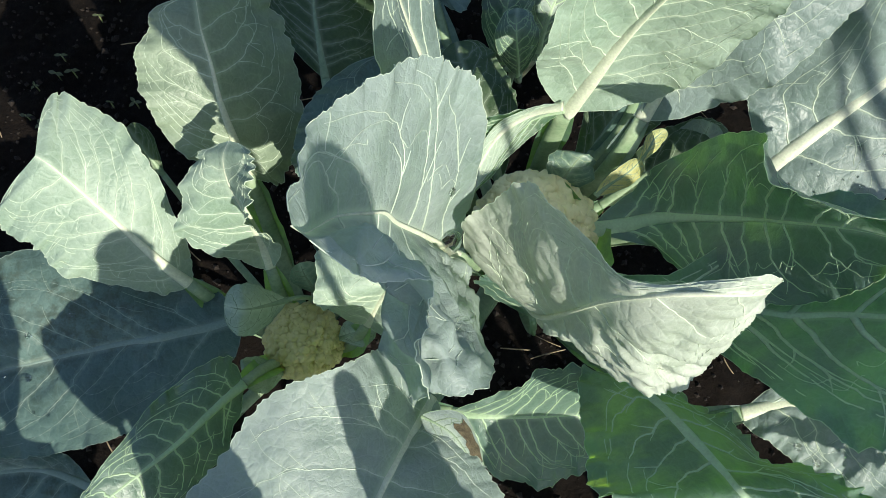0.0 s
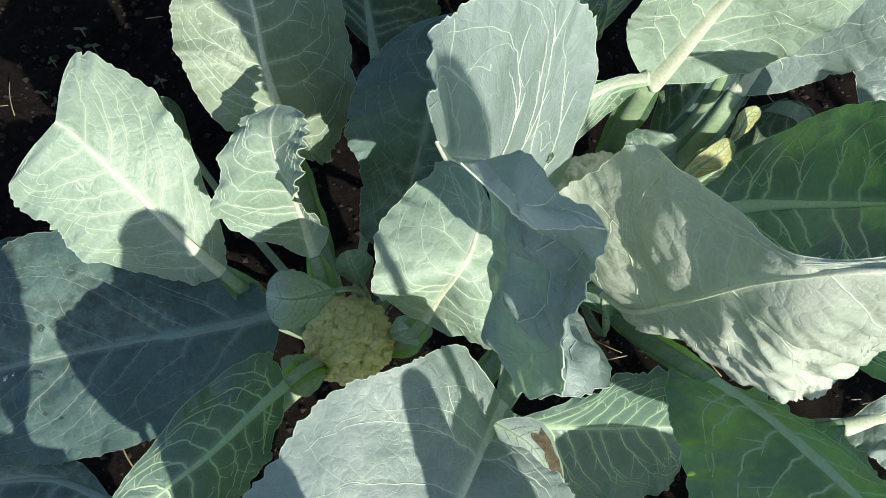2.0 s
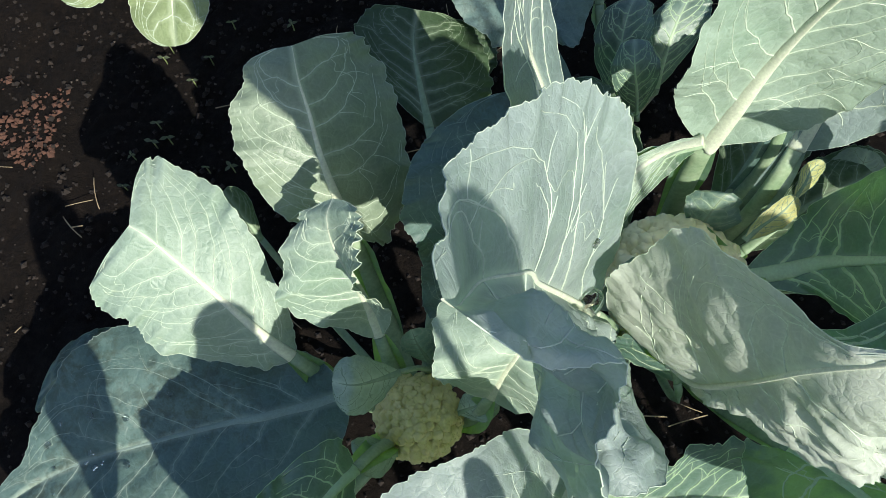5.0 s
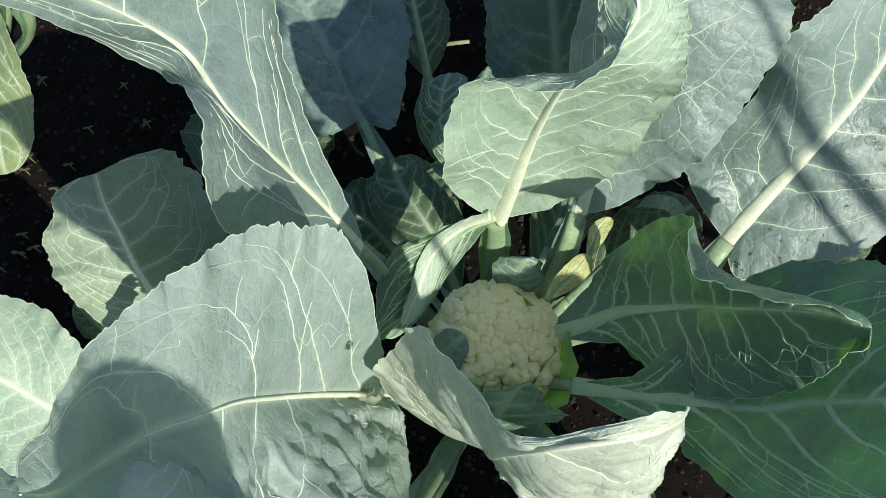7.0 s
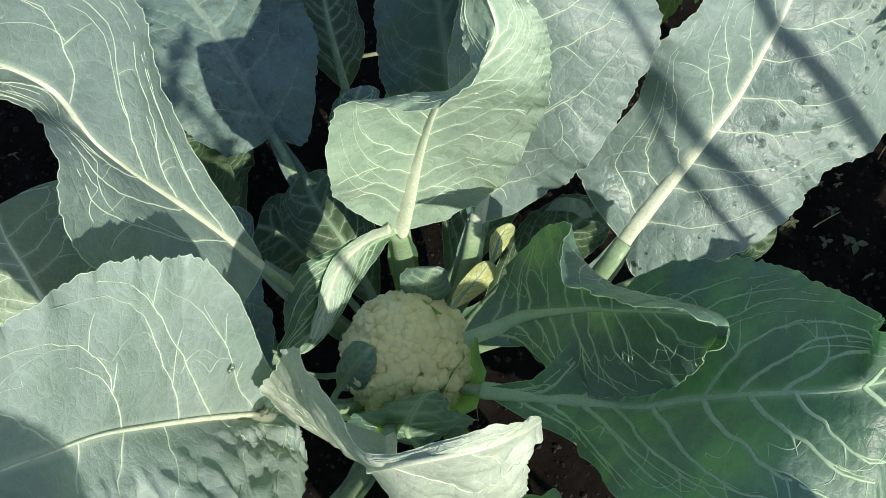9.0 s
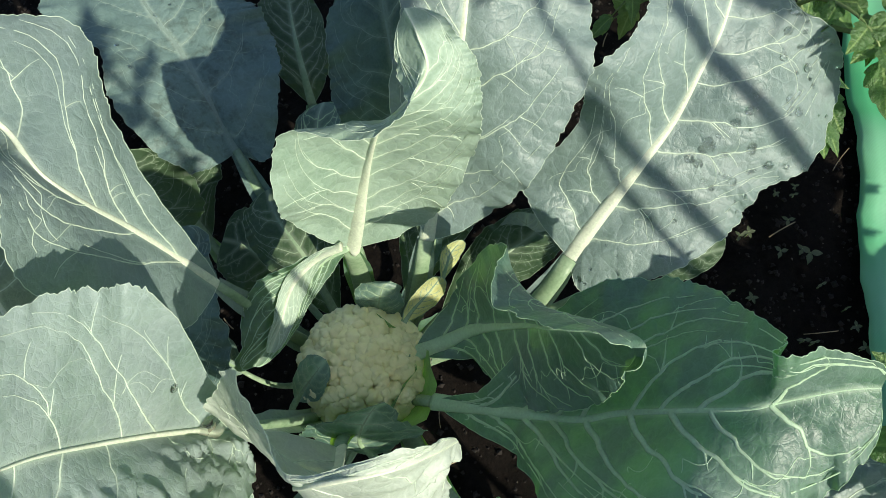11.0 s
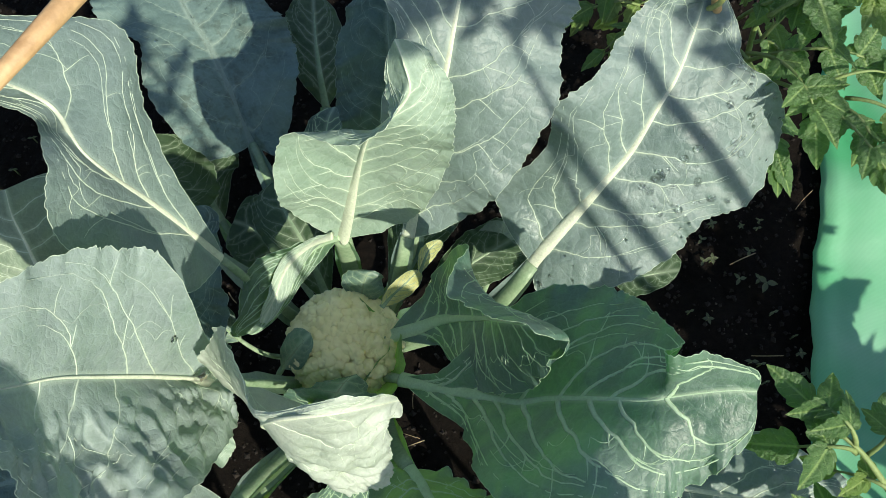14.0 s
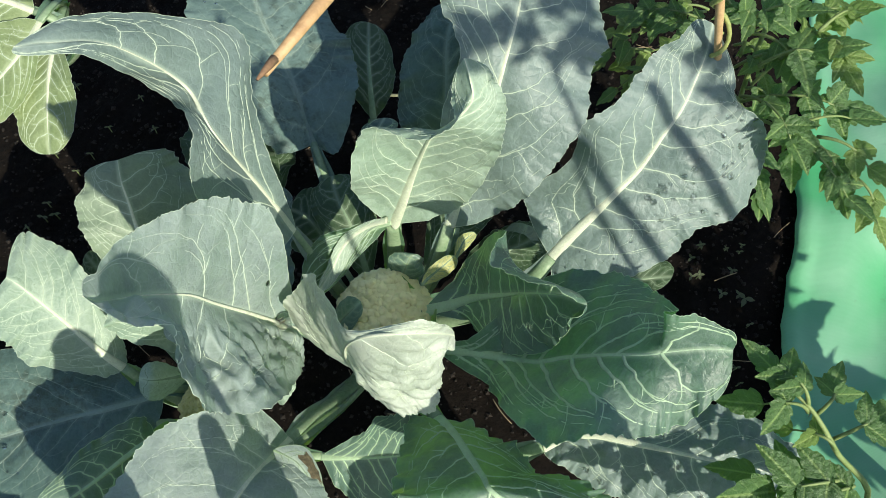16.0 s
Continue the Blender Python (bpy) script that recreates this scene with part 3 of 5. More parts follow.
cabbage_leaf(plant_1, "teal", [
    (0.247, 0.265, 0.290),
    (0.288, 0.268, 0.305, 0.008, 0.044, 0.000, 0.024, -0.028, 0.005),
    (0.328, 0.269, 0.334, -0.006, 0.063, 0.005, 0.012, -0.083, 0.036),
    (0.374, 0.241, 0.430, -0.017, 0.083, 0.040, -0.016, -0.086, -0.010),
    (0.389, 0.218, 0.500, -0.020, 0.060, 0.058, 0.009, -0.079, -0.031),
    (0.407, 0.199, 0.553, -0.007, 0.039, 0.027, 0.014, -0.063, -0.023),
    (0.428, 0.184, 0.585, -0.001, 0.025, 0.015, 0.006, -0.041, -0.010),
    (0.441, 0.171, 0.603, 0.007, 0.014, 0.012, 0.003, -0.020, -0.003),
    (0.450, 0.162, 0.610),
], veins=10, wing=4.2, ruffle=0.4, slant=0.12, crinkle=0.6, rib=1.1, curl=((-1, 0.45, 1.05, 0.34, 0.056), (1, 0.72, 1.05, 0.6, 0.018)))
cabbage_leaf(plant_1, "silver", [
    (0.259, 0.202, 0.300),
    (0.330, 0.165, 0.385, -0.015, 0.025, -0.010, 0.005, -0.050, 0.015),
    (0.395, 0.131, 0.454, 0.044, 0.124, 0.006, -0.044, -0.095, 0.096),
    (0.434, 0.123, 0.503, 0.076, 0.119, -0.003, -0.037, -0.125, 0.097),
    (0.475, 0.109, 0.565, 0.077, 0.089, -0.015, -0.024, -0.107, 0.050),
    (0.515, 0.096, 0.611, 0.033, 0.052, 0.021, -0.015, -0.096, -0.009),
    (0.534, 0.095, 0.622, -0.008, 0.031, 0.063, -0.008, -0.091, -0.030),
    (0.558, 0.094, 0.632, 0.000, 0.028, 0.048, 0.000, -0.077, -0.052),
    (0.585, 0.092, 0.639, 0.009, 0.016, 0.026, 0.001, -0.053, -0.032),
    (0.608, 0.088, 0.641),
], veins=9, wing=4.0, ruffle=0.6, slant=0.24, crinkle=0.9, rib=1.1)
cabbage_leaf(plant_1, "chalk", [
    (0.150, 0.165, 0.360),
    (0.153, 0.133, 0.441, -0.085, 0.064, 0.079, 0.007, -0.011, -0.011),
    (0.153, 0.116, 0.570, -0.065, 0.096, 0.015, 0.037, -0.031, -0.055),
    (0.158, 0.109, 0.665, -0.037, 0.103, -0.033, 0.061, -0.062, -0.090),
    (0.176, 0.103, 0.720, -0.013, 0.016, -0.005, 0.064, -0.051, -0.160),
    (0.200, 0.100, 0.742, 0.011, 0.009, 0.003, 0.060, -0.037, -0.177),
    (0.236, 0.099, 0.745, 0.009, 0.011, 0.012, 0.027, -0.018, -0.135),
    (0.265, 0.106, 0.715, 0.001, 0.005, 0.020, 0.005, -0.003, -0.060),
    (0.283, 0.115, 0.672),
], crinkle=1.3, ruffle=0.4, veins=7, rib=0.8, pucker=(0.002, 0.009))
cabbage_leaf(plant_1, "ash", [
    (0.055, 0.362, 0.42),
    (0.04, 0.373, 0.48, 0.017, 0.008, -0.02, -0.007, -0.071, 0.0),
    (0.017, 0.387, 0.565, 0.019, 0.042, -0.015, -0.027, -0.096, 0.135),
    (-0.007, 0.397, 0.67, 0.036, 0.099, -0.05, -0.006, -0.03, 0.07),
    (-0.037, 0.448, 0.7, 0.057, 0.107, -0.04, -0.042, 0.015, -0.04),
    (-0.087, 0.438, 0.8, 0.04, 0.082, -0.06, -0.013, -0.025, 0.01),
    (-0.136, 0.416, 0.84, 0.023, 0.051, -0.02, -0.01, -0.016, 0.0),
    (-0.164, 0.398, 0.86),
], ruffle=0.3, rib=0.6, veins=6, slant=0.32, crinkle=0.6)
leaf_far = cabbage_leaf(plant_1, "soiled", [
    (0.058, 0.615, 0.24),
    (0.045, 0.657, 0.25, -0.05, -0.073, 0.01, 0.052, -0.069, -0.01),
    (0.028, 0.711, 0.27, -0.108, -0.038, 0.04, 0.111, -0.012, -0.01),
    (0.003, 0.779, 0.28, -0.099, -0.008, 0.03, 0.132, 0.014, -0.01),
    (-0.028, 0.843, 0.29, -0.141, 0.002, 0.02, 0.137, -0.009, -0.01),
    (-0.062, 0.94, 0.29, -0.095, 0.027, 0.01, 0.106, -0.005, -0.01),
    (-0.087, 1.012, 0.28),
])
cabbage_leaf(plant_1, "bloom", [
    (0.044, 0.057, 0.37),
    (0.025, 0.026, 0.41, -0.026, 0.074, 0.03, 0.028, 0.012, -0.02),
    (0.007, -0.004, 0.45, -0.055, 0.082, 0.05, 0.070, 0.014, -0.05),
    (-0.009, -0.034, 0.47, -0.1, 0.087, 0.03, 0.106, 0.017, -0.07),
    (-0.026, -0.073, 0.48, -0.127, 0.071, 0.01, 0.145, 0.017, -0.08),
    (-0.041, -0.112, 0.47, -0.141, 0.052, 0.01, 0.159, 0.013, -0.07),
    (-0.057, -0.149, 0.45),
], crinkle=1.2, ruffle=0.1, veins=7)
leaf_lobe = cabbage_leaf(plant_1, "bloom", [
    (0.030, 0.036, 0.416),
    (0.046, 0.028, 0.415, 0.004, 0.014, -0.003, -0.006, -0.016, 0.002),
    (0.062, 0.018, 0.412, 0.012, 0.020, -0.006, -0.010, -0.014, 0.000),
    (0.074, 0.003, 0.408, 0.016, 0.008, -0.010, -0.014, -0.008, 0.000),
    (0.082, -0.010, 0.402, 0.013, 0.000, -0.009, -0.012, -0.004, 0.000),
    (0.090, -0.022, 0.390),
], nostalk=1, ruffle=0.4, rib=0.3)
cabbage_leaf(plant_1, "teal", [
    (0.074, 0.047, 0.25),
    (0.114, 0.042, 0.26, 0.023, 0.027, 0.04, -0.004, -0.056, -0.04),
    (0.169, 0.04, 0.26, 0.003, 0.05, 0.07, 0.007, -0.083, -0.06),
    (0.217, 0.041, 0.26, 0.001, 0.048, 0.07, 0.019, -0.064, -0.04),
    (0.254, 0.041, 0.25),
])
cabbage_leaf(plant_1, "glow", [
    (0.260, 0.082, 0.335),
    (0.277, 0.055, 0.38, -0.063, 0.028, -0.052, 0.045, 0.008, -0.04),
    (0.295, 0.018, 0.435, -0.092, 0.002, -0.045, 0.075, 0.012, -0.07),
    (0.313, -0.019, 0.475, -0.118, -0.012, -0.03, 0.097, -0.001, -0.08),
    (0.328, -0.047, 0.50, -0.108, -0.013, -0.01, 0.145, 0.011, -0.08),
    (0.402, -0.089, 0.45, -0.077, -0.008, 0.01, 0.081, 0.012, -0.03),
    (0.443, -0.114, 0.42),
], veins=9)
cabbage_leaf(plant_1, "teal", [
    (0.093, 0.244, 0.27),
    (0.114, 0.255, 0.3, -0.014, 0.005, 0.01, 0.01, -0.022, 0.0),
    (0.136, 0.264, 0.33, -0.014, 0.016, 0.0, 0.008, -0.018, 0.0),
    (0.148, 0.271, 0.34),
])
cabbage_leaf(plant_1, "teal", [
    (0.173, 0.159, 0.27),
    (0.165, 0.174, 0.3, -0.051, 0.015, -0.01, 0.051, -0.008, 0.0),
    (0.173, 0.185, 0.33, -0.069, 0.016, -0.01, 0.073, -0.016, -0.02),
    (0.194, 0.202, 0.35, -0.046, -0.001, -0.01, 0.021, -0.016, -0.01),
    (0.208, 0.204, 0.36),
], crinkle=2)
cabbage_leaf(plant_1, "teal", [
    (0.209, 0.321, 0.27),
    (0.217, 0.333, 0.3, -0.025, 0.006, 0.01, 0.029, -0.013, 0.01),
    (0.229, 0.346, 0.33, -0.029, 0.01, -0.01, 0.018, -0.008, -0.01),
    (0.24, 0.35, 0.33),
])
cabbage_leaf(plant_1, "pale", [
    (0.196, 0.382, 0.4),
    (0.161, 0.380, 0.380, 0.011, 0.006, 0.013, 0.001, -0.005, -0.013),
    (0.125, 0.360, 0.360, -0.004, 0.010, 0.007, 0.012, -0.008, -0.013),
    (0.103, 0.327, 0.340, -0.010, -0.006, 0.007, 0.010, -0.007, -0.007),
    (0.082, 0.296, 0.33),
], nostalk=1)
cabbage_leaf(plant_1, "green", [
    (0.202, 0.388, 0.380),
    (0.165, 0.383, 0.362, -0.052, -0.004, 0.015, 0.012, -0.010, -0.010),
    (0.128, 0.358, 0.345, -0.056, 0.000, 0.020, 0.014, -0.012, -0.010),
    (0.098, 0.322, 0.330, -0.045, -0.016, 0.012, 0.012, -0.010, -0.005),
    (0.060, 0.285, 0.322),
], nostalk=1, ruffle=0.6)
cabbage_leaf(plant_1, "yellow", [
    (0.245, 0.297, 0.33),
    (0.26, 0.308, 0.34, -0.009, 0.002, 0.005, 0.008, -0.007, -0.01),
    (0.281, 0.32, 0.35, -0.01, 0.006, 0.005, 0.014, -0.006, -0.01),
    (0.3, 0.338, 0.345),
], nostalk=1)
cabbage_leaf(plant_1, "yellow", [
    (0.3, 0.337, 0.33),
    (0.31, 0.352, 0.345, -0.008, 0.001, 0.005, 0.007, -0.004, -0.005),
    (0.318, 0.365, 0.345, -0.008, 0.004, 0.005, 0.01, -0.005, -0.005),
    (0.335, 0.379, 0.34),
], nostalk=1)
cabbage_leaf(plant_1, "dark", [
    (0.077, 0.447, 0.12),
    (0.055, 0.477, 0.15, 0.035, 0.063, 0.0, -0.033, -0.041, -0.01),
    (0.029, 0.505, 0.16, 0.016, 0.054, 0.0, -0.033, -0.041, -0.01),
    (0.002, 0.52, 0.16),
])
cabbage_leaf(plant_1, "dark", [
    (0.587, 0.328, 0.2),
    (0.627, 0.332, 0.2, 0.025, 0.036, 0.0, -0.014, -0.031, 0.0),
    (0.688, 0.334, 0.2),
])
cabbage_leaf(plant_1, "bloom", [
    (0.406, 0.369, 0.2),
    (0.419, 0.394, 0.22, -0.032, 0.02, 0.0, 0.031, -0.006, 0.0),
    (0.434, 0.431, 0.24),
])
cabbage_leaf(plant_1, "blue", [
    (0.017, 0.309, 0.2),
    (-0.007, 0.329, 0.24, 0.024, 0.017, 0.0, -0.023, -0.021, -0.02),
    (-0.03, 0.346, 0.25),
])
# filler leaves for the gaps under the plant, their shade put into the colour
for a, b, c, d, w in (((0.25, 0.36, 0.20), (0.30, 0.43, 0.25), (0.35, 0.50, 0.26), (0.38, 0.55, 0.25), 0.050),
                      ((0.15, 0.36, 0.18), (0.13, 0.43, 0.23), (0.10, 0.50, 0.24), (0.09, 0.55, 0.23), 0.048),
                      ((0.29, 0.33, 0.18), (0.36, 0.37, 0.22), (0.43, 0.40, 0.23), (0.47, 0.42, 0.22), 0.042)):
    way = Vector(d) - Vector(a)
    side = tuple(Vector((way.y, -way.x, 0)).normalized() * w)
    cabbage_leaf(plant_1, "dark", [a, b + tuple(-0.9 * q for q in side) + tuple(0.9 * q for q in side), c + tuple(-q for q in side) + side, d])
leaf_low = cabbage_leaf(plant_4, "ash", [
    (0.42, 0.04, 0.28),
    (0.488, 0.051, 0.3, -0.005, 0.031, 0.0, -0.037, -0.046, -0.02),
    (0.575, 0.026, 0.32, 0.021, 0.028, 0.0, -0.052, -0.069, -0.04),
    (0.662, -0.0, 0.33, 0.02, 0.081, 0.01, -0.034, -0.087, -0.05),
    (0.726, -0.016, 0.33, 0.046, 0.037, 0.01, -0.013, -0.077, -0.03),
    (0.777, -0.034, 0.32),
], crinkle=1.5)
cabbage_leaf(plant_2, "pale", [
    (-0.246, 0.204, 0.26),
    (-0.27, 0.221, 0.29, 0.022, 0.017, -0.03, -0.009, -0.025, -0.04),
    (-0.31, 0.257, 0.33, 0.044, 0.05, 0.01, -0.07, -0.049, -0.03),
    (-0.343, 0.286, 0.36, 0.038, 0.078, 0.01, -0.059, -0.053, -0.03),
    (-0.367, 0.307, 0.39, -0.003, 0.085, 0.0, -0.069, -0.054, -0.04),
    (-0.384, 0.318, 0.4),
])
cabbage_leaf(plant_2, "pale", [
    (-0.146, 0.219, 0.28),
    (-0.153, 0.243, 0.31, 0.025, -0.007, 0.0, -0.024, -0.021, 0.0),
    (-0.159, 0.258, 0.37, 0.012, -0.023, 0.05, -0.077, -0.021, -0.02),
    (-0.172, 0.281, 0.42, 0.03, -0.025, 0.05, -0.06, -0.017, -0.04),
    (-0.171, 0.295, 0.46, 0.035, -0.016, 0.03, -0.038, 0.008, -0.04),
    (-0.164, 0.31, 0.47),
])
cabbage_leaf(plant_2, "greyg", [
    (-0.173, 0.331, 0.3),
    (-0.18, 0.352, 0.36, -0.06, -0.014, 0.0, 0.045, -0.025, -0.08),
    (-0.19, 0.383, 0.4, -0.076, -0.009, 0.01, 0.082, 0.014, -0.08),
    (-0.196, 0.416, 0.43, -0.08, -0.008, 0.0, 0.08, 0.048, -0.08),
    (-0.204, 0.446, 0.45, -0.055, -0.001, 0.0, 0.056, 0.076, -0.07),
    (-0.209, 0.477, 0.46),
])
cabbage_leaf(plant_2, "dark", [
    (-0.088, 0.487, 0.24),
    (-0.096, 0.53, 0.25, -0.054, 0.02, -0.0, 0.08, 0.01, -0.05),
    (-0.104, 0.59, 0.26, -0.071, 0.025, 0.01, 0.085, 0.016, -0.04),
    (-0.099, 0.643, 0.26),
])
cabbage_leaf(plant_2, "blue", [
    (-0.052, 0.237, 0.22),
    (-0.047, 0.278, 0.28, -0.05, -0.023, -0.03, 0.062, -0.043, 0.02),
    (-0.034, 0.324, 0.34, -0.06, -0.034, -0.01, 0.074, -0.042, 0.0),
    (-0.023, 0.356, 0.38, -0.085, -0.04, 0.02, 0.069, -0.017, 0.0),
    (-0.002, 0.394, 0.4, -0.085, -0.013, 0.01, 0.047, 0.007, 0.0),
    (0.017, 0.444, 0.41),
])
cabbage_leaf(plant_2, "pale", [
    (-0.028, 0.144, 0.32),
    (-0.012, 0.162, 0.38, -0.053, -0.013, 0.02, 0.038, -0.049, -0.02),
    (-0.001, 0.171, 0.42, -0.078, -0.011, 0.01, 0.053, -0.045, -0.04),
    (0.011, 0.191, 0.43, -0.079, 0.03, 0.0, 0.037, -0.023, -0.03),
    (0.019, 0.228, 0.43, -0.045, 0.031, 0.0, 0.016, -0.012, -0.01),
    (0.014, 0.266, 0.42),
])
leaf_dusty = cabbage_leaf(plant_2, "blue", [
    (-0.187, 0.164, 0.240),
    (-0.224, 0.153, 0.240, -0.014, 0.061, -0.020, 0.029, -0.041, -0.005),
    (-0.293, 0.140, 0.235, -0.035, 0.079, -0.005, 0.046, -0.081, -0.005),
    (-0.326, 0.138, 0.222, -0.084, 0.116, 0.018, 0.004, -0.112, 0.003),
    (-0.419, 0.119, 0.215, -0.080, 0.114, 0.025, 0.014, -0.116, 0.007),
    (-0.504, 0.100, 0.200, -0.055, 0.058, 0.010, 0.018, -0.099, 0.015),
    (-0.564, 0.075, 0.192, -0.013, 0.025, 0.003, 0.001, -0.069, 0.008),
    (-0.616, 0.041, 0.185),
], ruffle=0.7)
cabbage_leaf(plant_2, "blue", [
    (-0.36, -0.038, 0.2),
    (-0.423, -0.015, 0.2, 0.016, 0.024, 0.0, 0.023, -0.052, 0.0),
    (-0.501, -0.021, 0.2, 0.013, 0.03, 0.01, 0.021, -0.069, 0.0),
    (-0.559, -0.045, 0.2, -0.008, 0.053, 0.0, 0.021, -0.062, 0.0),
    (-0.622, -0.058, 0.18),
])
cabbage_leaf(plant_2, "teal", [
    (-0.164, 0.077, 0.33),
    (-0.179, 0.057, 0.36, -0.002, 0.05, -0.02, 0.012, -0.017, -0.02),
    (-0.214, 0.013, 0.4, -0.017, 0.054, -0.01, 0.04, -0.009, -0.04),
    (-0.248, -0.019, 0.42, -0.011, 0.04, 0.0, 0.046, -0.021, -0.04),
    (-0.28, -0.047, 0.43, -0.007, 0.021, 0.0, 0.035, -0.018, -0.03),
    (-0.294, -0.062, 0.43),
])
cabbage_leaf(plant_2, "pale", [
    (-0.120, 0.173, 0.320),
    (-0.141, 0.161, 0.350, -0.001, 0.020, 0.000, 0.005, -0.019, -0.009),
    (-0.160, 0.154, 0.370, -0.001, 0.028, 0.000, -0.003, -0.028, -0.009),
    (-0.181, 0.158, 0.370),
])
cabbage_leaf(plant_2, "pale", [
    (-0.131, 0.096, 0.25),
    (-0.147, 0.094, 0.28, -0.004, 0.017, 0.0, 0.003, -0.022, -0.01),
    (-0.163, 0.092, 0.3, -0.006, 0.016, 0.0, 0.002, -0.019, -0.01),
    (-0.171, 0.092, 0.3),
])
cabbage_leaf(plant_2, "pale", [
    (-0.064, 0.137, 0.25),
    (-0.045, 0.14, 0.28, -0.01, 0.014, 0.0, 0.01, -0.017, 0.0),
    (-0.02, 0.145, 0.29),
])
cabbage_leaf(plant_2, "teal", [
    (-0.095, 0.199, 0.22),
    (-0.106, 0.213, 0.26, -0.017, -0.007, 0.0, 0.024, 0.007, 0.0),
    (-0.111, 0.226, 0.28),
])
cabbage_leaf(plant_2, "dark", [
    (-0.317, 0.381, 0.15),
    (-0.337, 0.407, 0.18, 0.01, 0.021, 0.0, -0.017, -0.017, -0.01),
    (-0.356, 0.432, 0.2),
])
cabbage_leaf(plant_2, "blue", [
    (-0.502, 0.259, 0.12),
    (-0.54, 0.238, 0.14, 0.023, 0.036, 0.0, -0.014, -0.057, 0.0),
    (-0.573, 0.207, 0.15, 0.008, 0.042, 0.0, -0.014, -0.033, -0.01),
    (-0.594, 0.186, 0.15),
])
cabbage_leaf(plant_3, "lime", [
    (-0.37, 0.776, 0.38),
    (-0.376, 0.70, 0.375, 0.043, -0.012, 0.01, -0.062, -0.022, -0.01),
    (-0.382, 0.632, 0.35, 0.047, 0.0, 0.0, -0.056, 0.0, -0.01),
    (-0.384, 0.571, 0.32),
], ruffle=0.4)
cabbage_leaf(plant_3, "lime", [
    (-0.392, 0.786, 0.4),
    (-0.421, 0.718, 0.4, 0.024, -0.033, -0.02, -0.027, 0.056, 0.02),
    (-0.471, 0.666, 0.38, 0.039, -0.04, -0.01, -0.048, 0.068, 0.02),
    (-0.513, 0.62, 0.36),
], ruffle=0.4)
cabbage_leaf(plant_3, "lime", [
    (-0.405, 0.81, 0.4),
    (-0.455, 0.821, 0.42, -0.021, -0.054, -0.02, 0.019, 0.071, 0.0),
    (-0.544, 0.837, 0.42, 0.0, -0.067, -0.02, 0.014, 0.097, 0.0),
    (-0.625, 0.846, 0.4),
], ruffle=0.4)
cabbage_leaf(plant_5, "teal", [
    (0.174, 0.582, 0.1),
    (0.168, 0.585, 0.15, -0.022, -0.004, 0.0, 0.022, 0.002, 0.0),
    (0.166, 0.618, 0.19, -0.036, -0.002, 0.0, 0.038, 0.002, 0.0),
    (0.176, 0.654, 0.21, -0.033, -0.001, 0.0, 0.034, 0.004, -0.01),
    (0.188, 0.678, 0.21),
], crinkle=0.4)
cabbage_leaf(plant_5, "teal", [
    (0.192, 0.552, 0.12),
    (0.185, 0.556, 0.17, -0.025, -0.001, 0.0, 0.022, 0.002, 0.0),
    (0.177, 0.571, 0.21, -0.031, -0.001, 0.0, 0.033, 0.0, 0.0),
    (0.177, 0.594, 0.22, -0.021, -0.001, 0.0, 0.023, -0.001, 0.0),
    (0.179, 0.609, 0.22),
], crinkle=0.4)
cabbage_leaf(plant_5, "teal", [
    (0.227, 0.6, 0.1),
    (0.233, 0.624, 0.14, -0.027, -0.001, 0.0, 0.026, -0.003, 0.0),
    (0.246, 0.656, 0.17, -0.039, -0.005, 0.0, 0.043, -0.0, 0.0),
    (0.263, 0.685, 0.18, -0.033, -0.003, 0.0, 0.032, 0.001, 0.0),
    (0.278, 0.705, 0.18),
], crinkle=0.4)
cabbage_leaf(plant_5, "teal", [
    (0.169, 0.542, 0.1),
    (0.151, 0.55, 0.13, 0.008, 0.02, 0.0, -0.009, -0.019, 0.0),
    (0.133, 0.561, 0.14, 0.006, 0.014, 0.0, -0.011, -0.017, 0.0),
    (0.118, 0.567, 0.14),
], crinkle=0.4)
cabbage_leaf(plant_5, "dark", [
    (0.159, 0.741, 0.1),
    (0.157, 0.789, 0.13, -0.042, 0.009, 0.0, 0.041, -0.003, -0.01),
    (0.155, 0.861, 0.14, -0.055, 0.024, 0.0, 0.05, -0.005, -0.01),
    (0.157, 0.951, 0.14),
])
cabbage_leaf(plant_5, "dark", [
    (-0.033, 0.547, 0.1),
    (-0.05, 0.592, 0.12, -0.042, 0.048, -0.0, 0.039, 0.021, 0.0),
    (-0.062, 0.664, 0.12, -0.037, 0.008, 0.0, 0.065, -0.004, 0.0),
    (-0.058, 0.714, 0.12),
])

# ---- ground ----
def soil_material():
    m, t, bsdf, out = material("soil")
    at = t.nodes.new("ShaderNodeTexCoord").outputs["Object"]
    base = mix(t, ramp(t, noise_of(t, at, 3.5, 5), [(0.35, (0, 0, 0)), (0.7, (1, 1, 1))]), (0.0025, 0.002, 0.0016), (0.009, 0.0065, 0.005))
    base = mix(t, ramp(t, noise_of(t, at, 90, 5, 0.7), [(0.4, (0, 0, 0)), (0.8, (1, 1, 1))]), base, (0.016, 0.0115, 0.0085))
    t.links.new(base, bsdf.inputs["Base Color"])
    bsdf.inputs["Roughness"].default_value = 0.95
    bsdf.inputs["Specular IOR Level"].default_value = 0.15
    bp = t.nodes.new("ShaderNodeBump")
    bp.inputs["Strength"].default_value, bp.inputs["Distance"].default_value = 0.9, 0.008
    t.links.new(noise_of(t, at, 150, 6, 0.75), bp.inputs["Height"])
    t.links.new(bp.outputs["Normal"], bsdf.inputs["Normal"])
    return m


SOIL = soil_material()


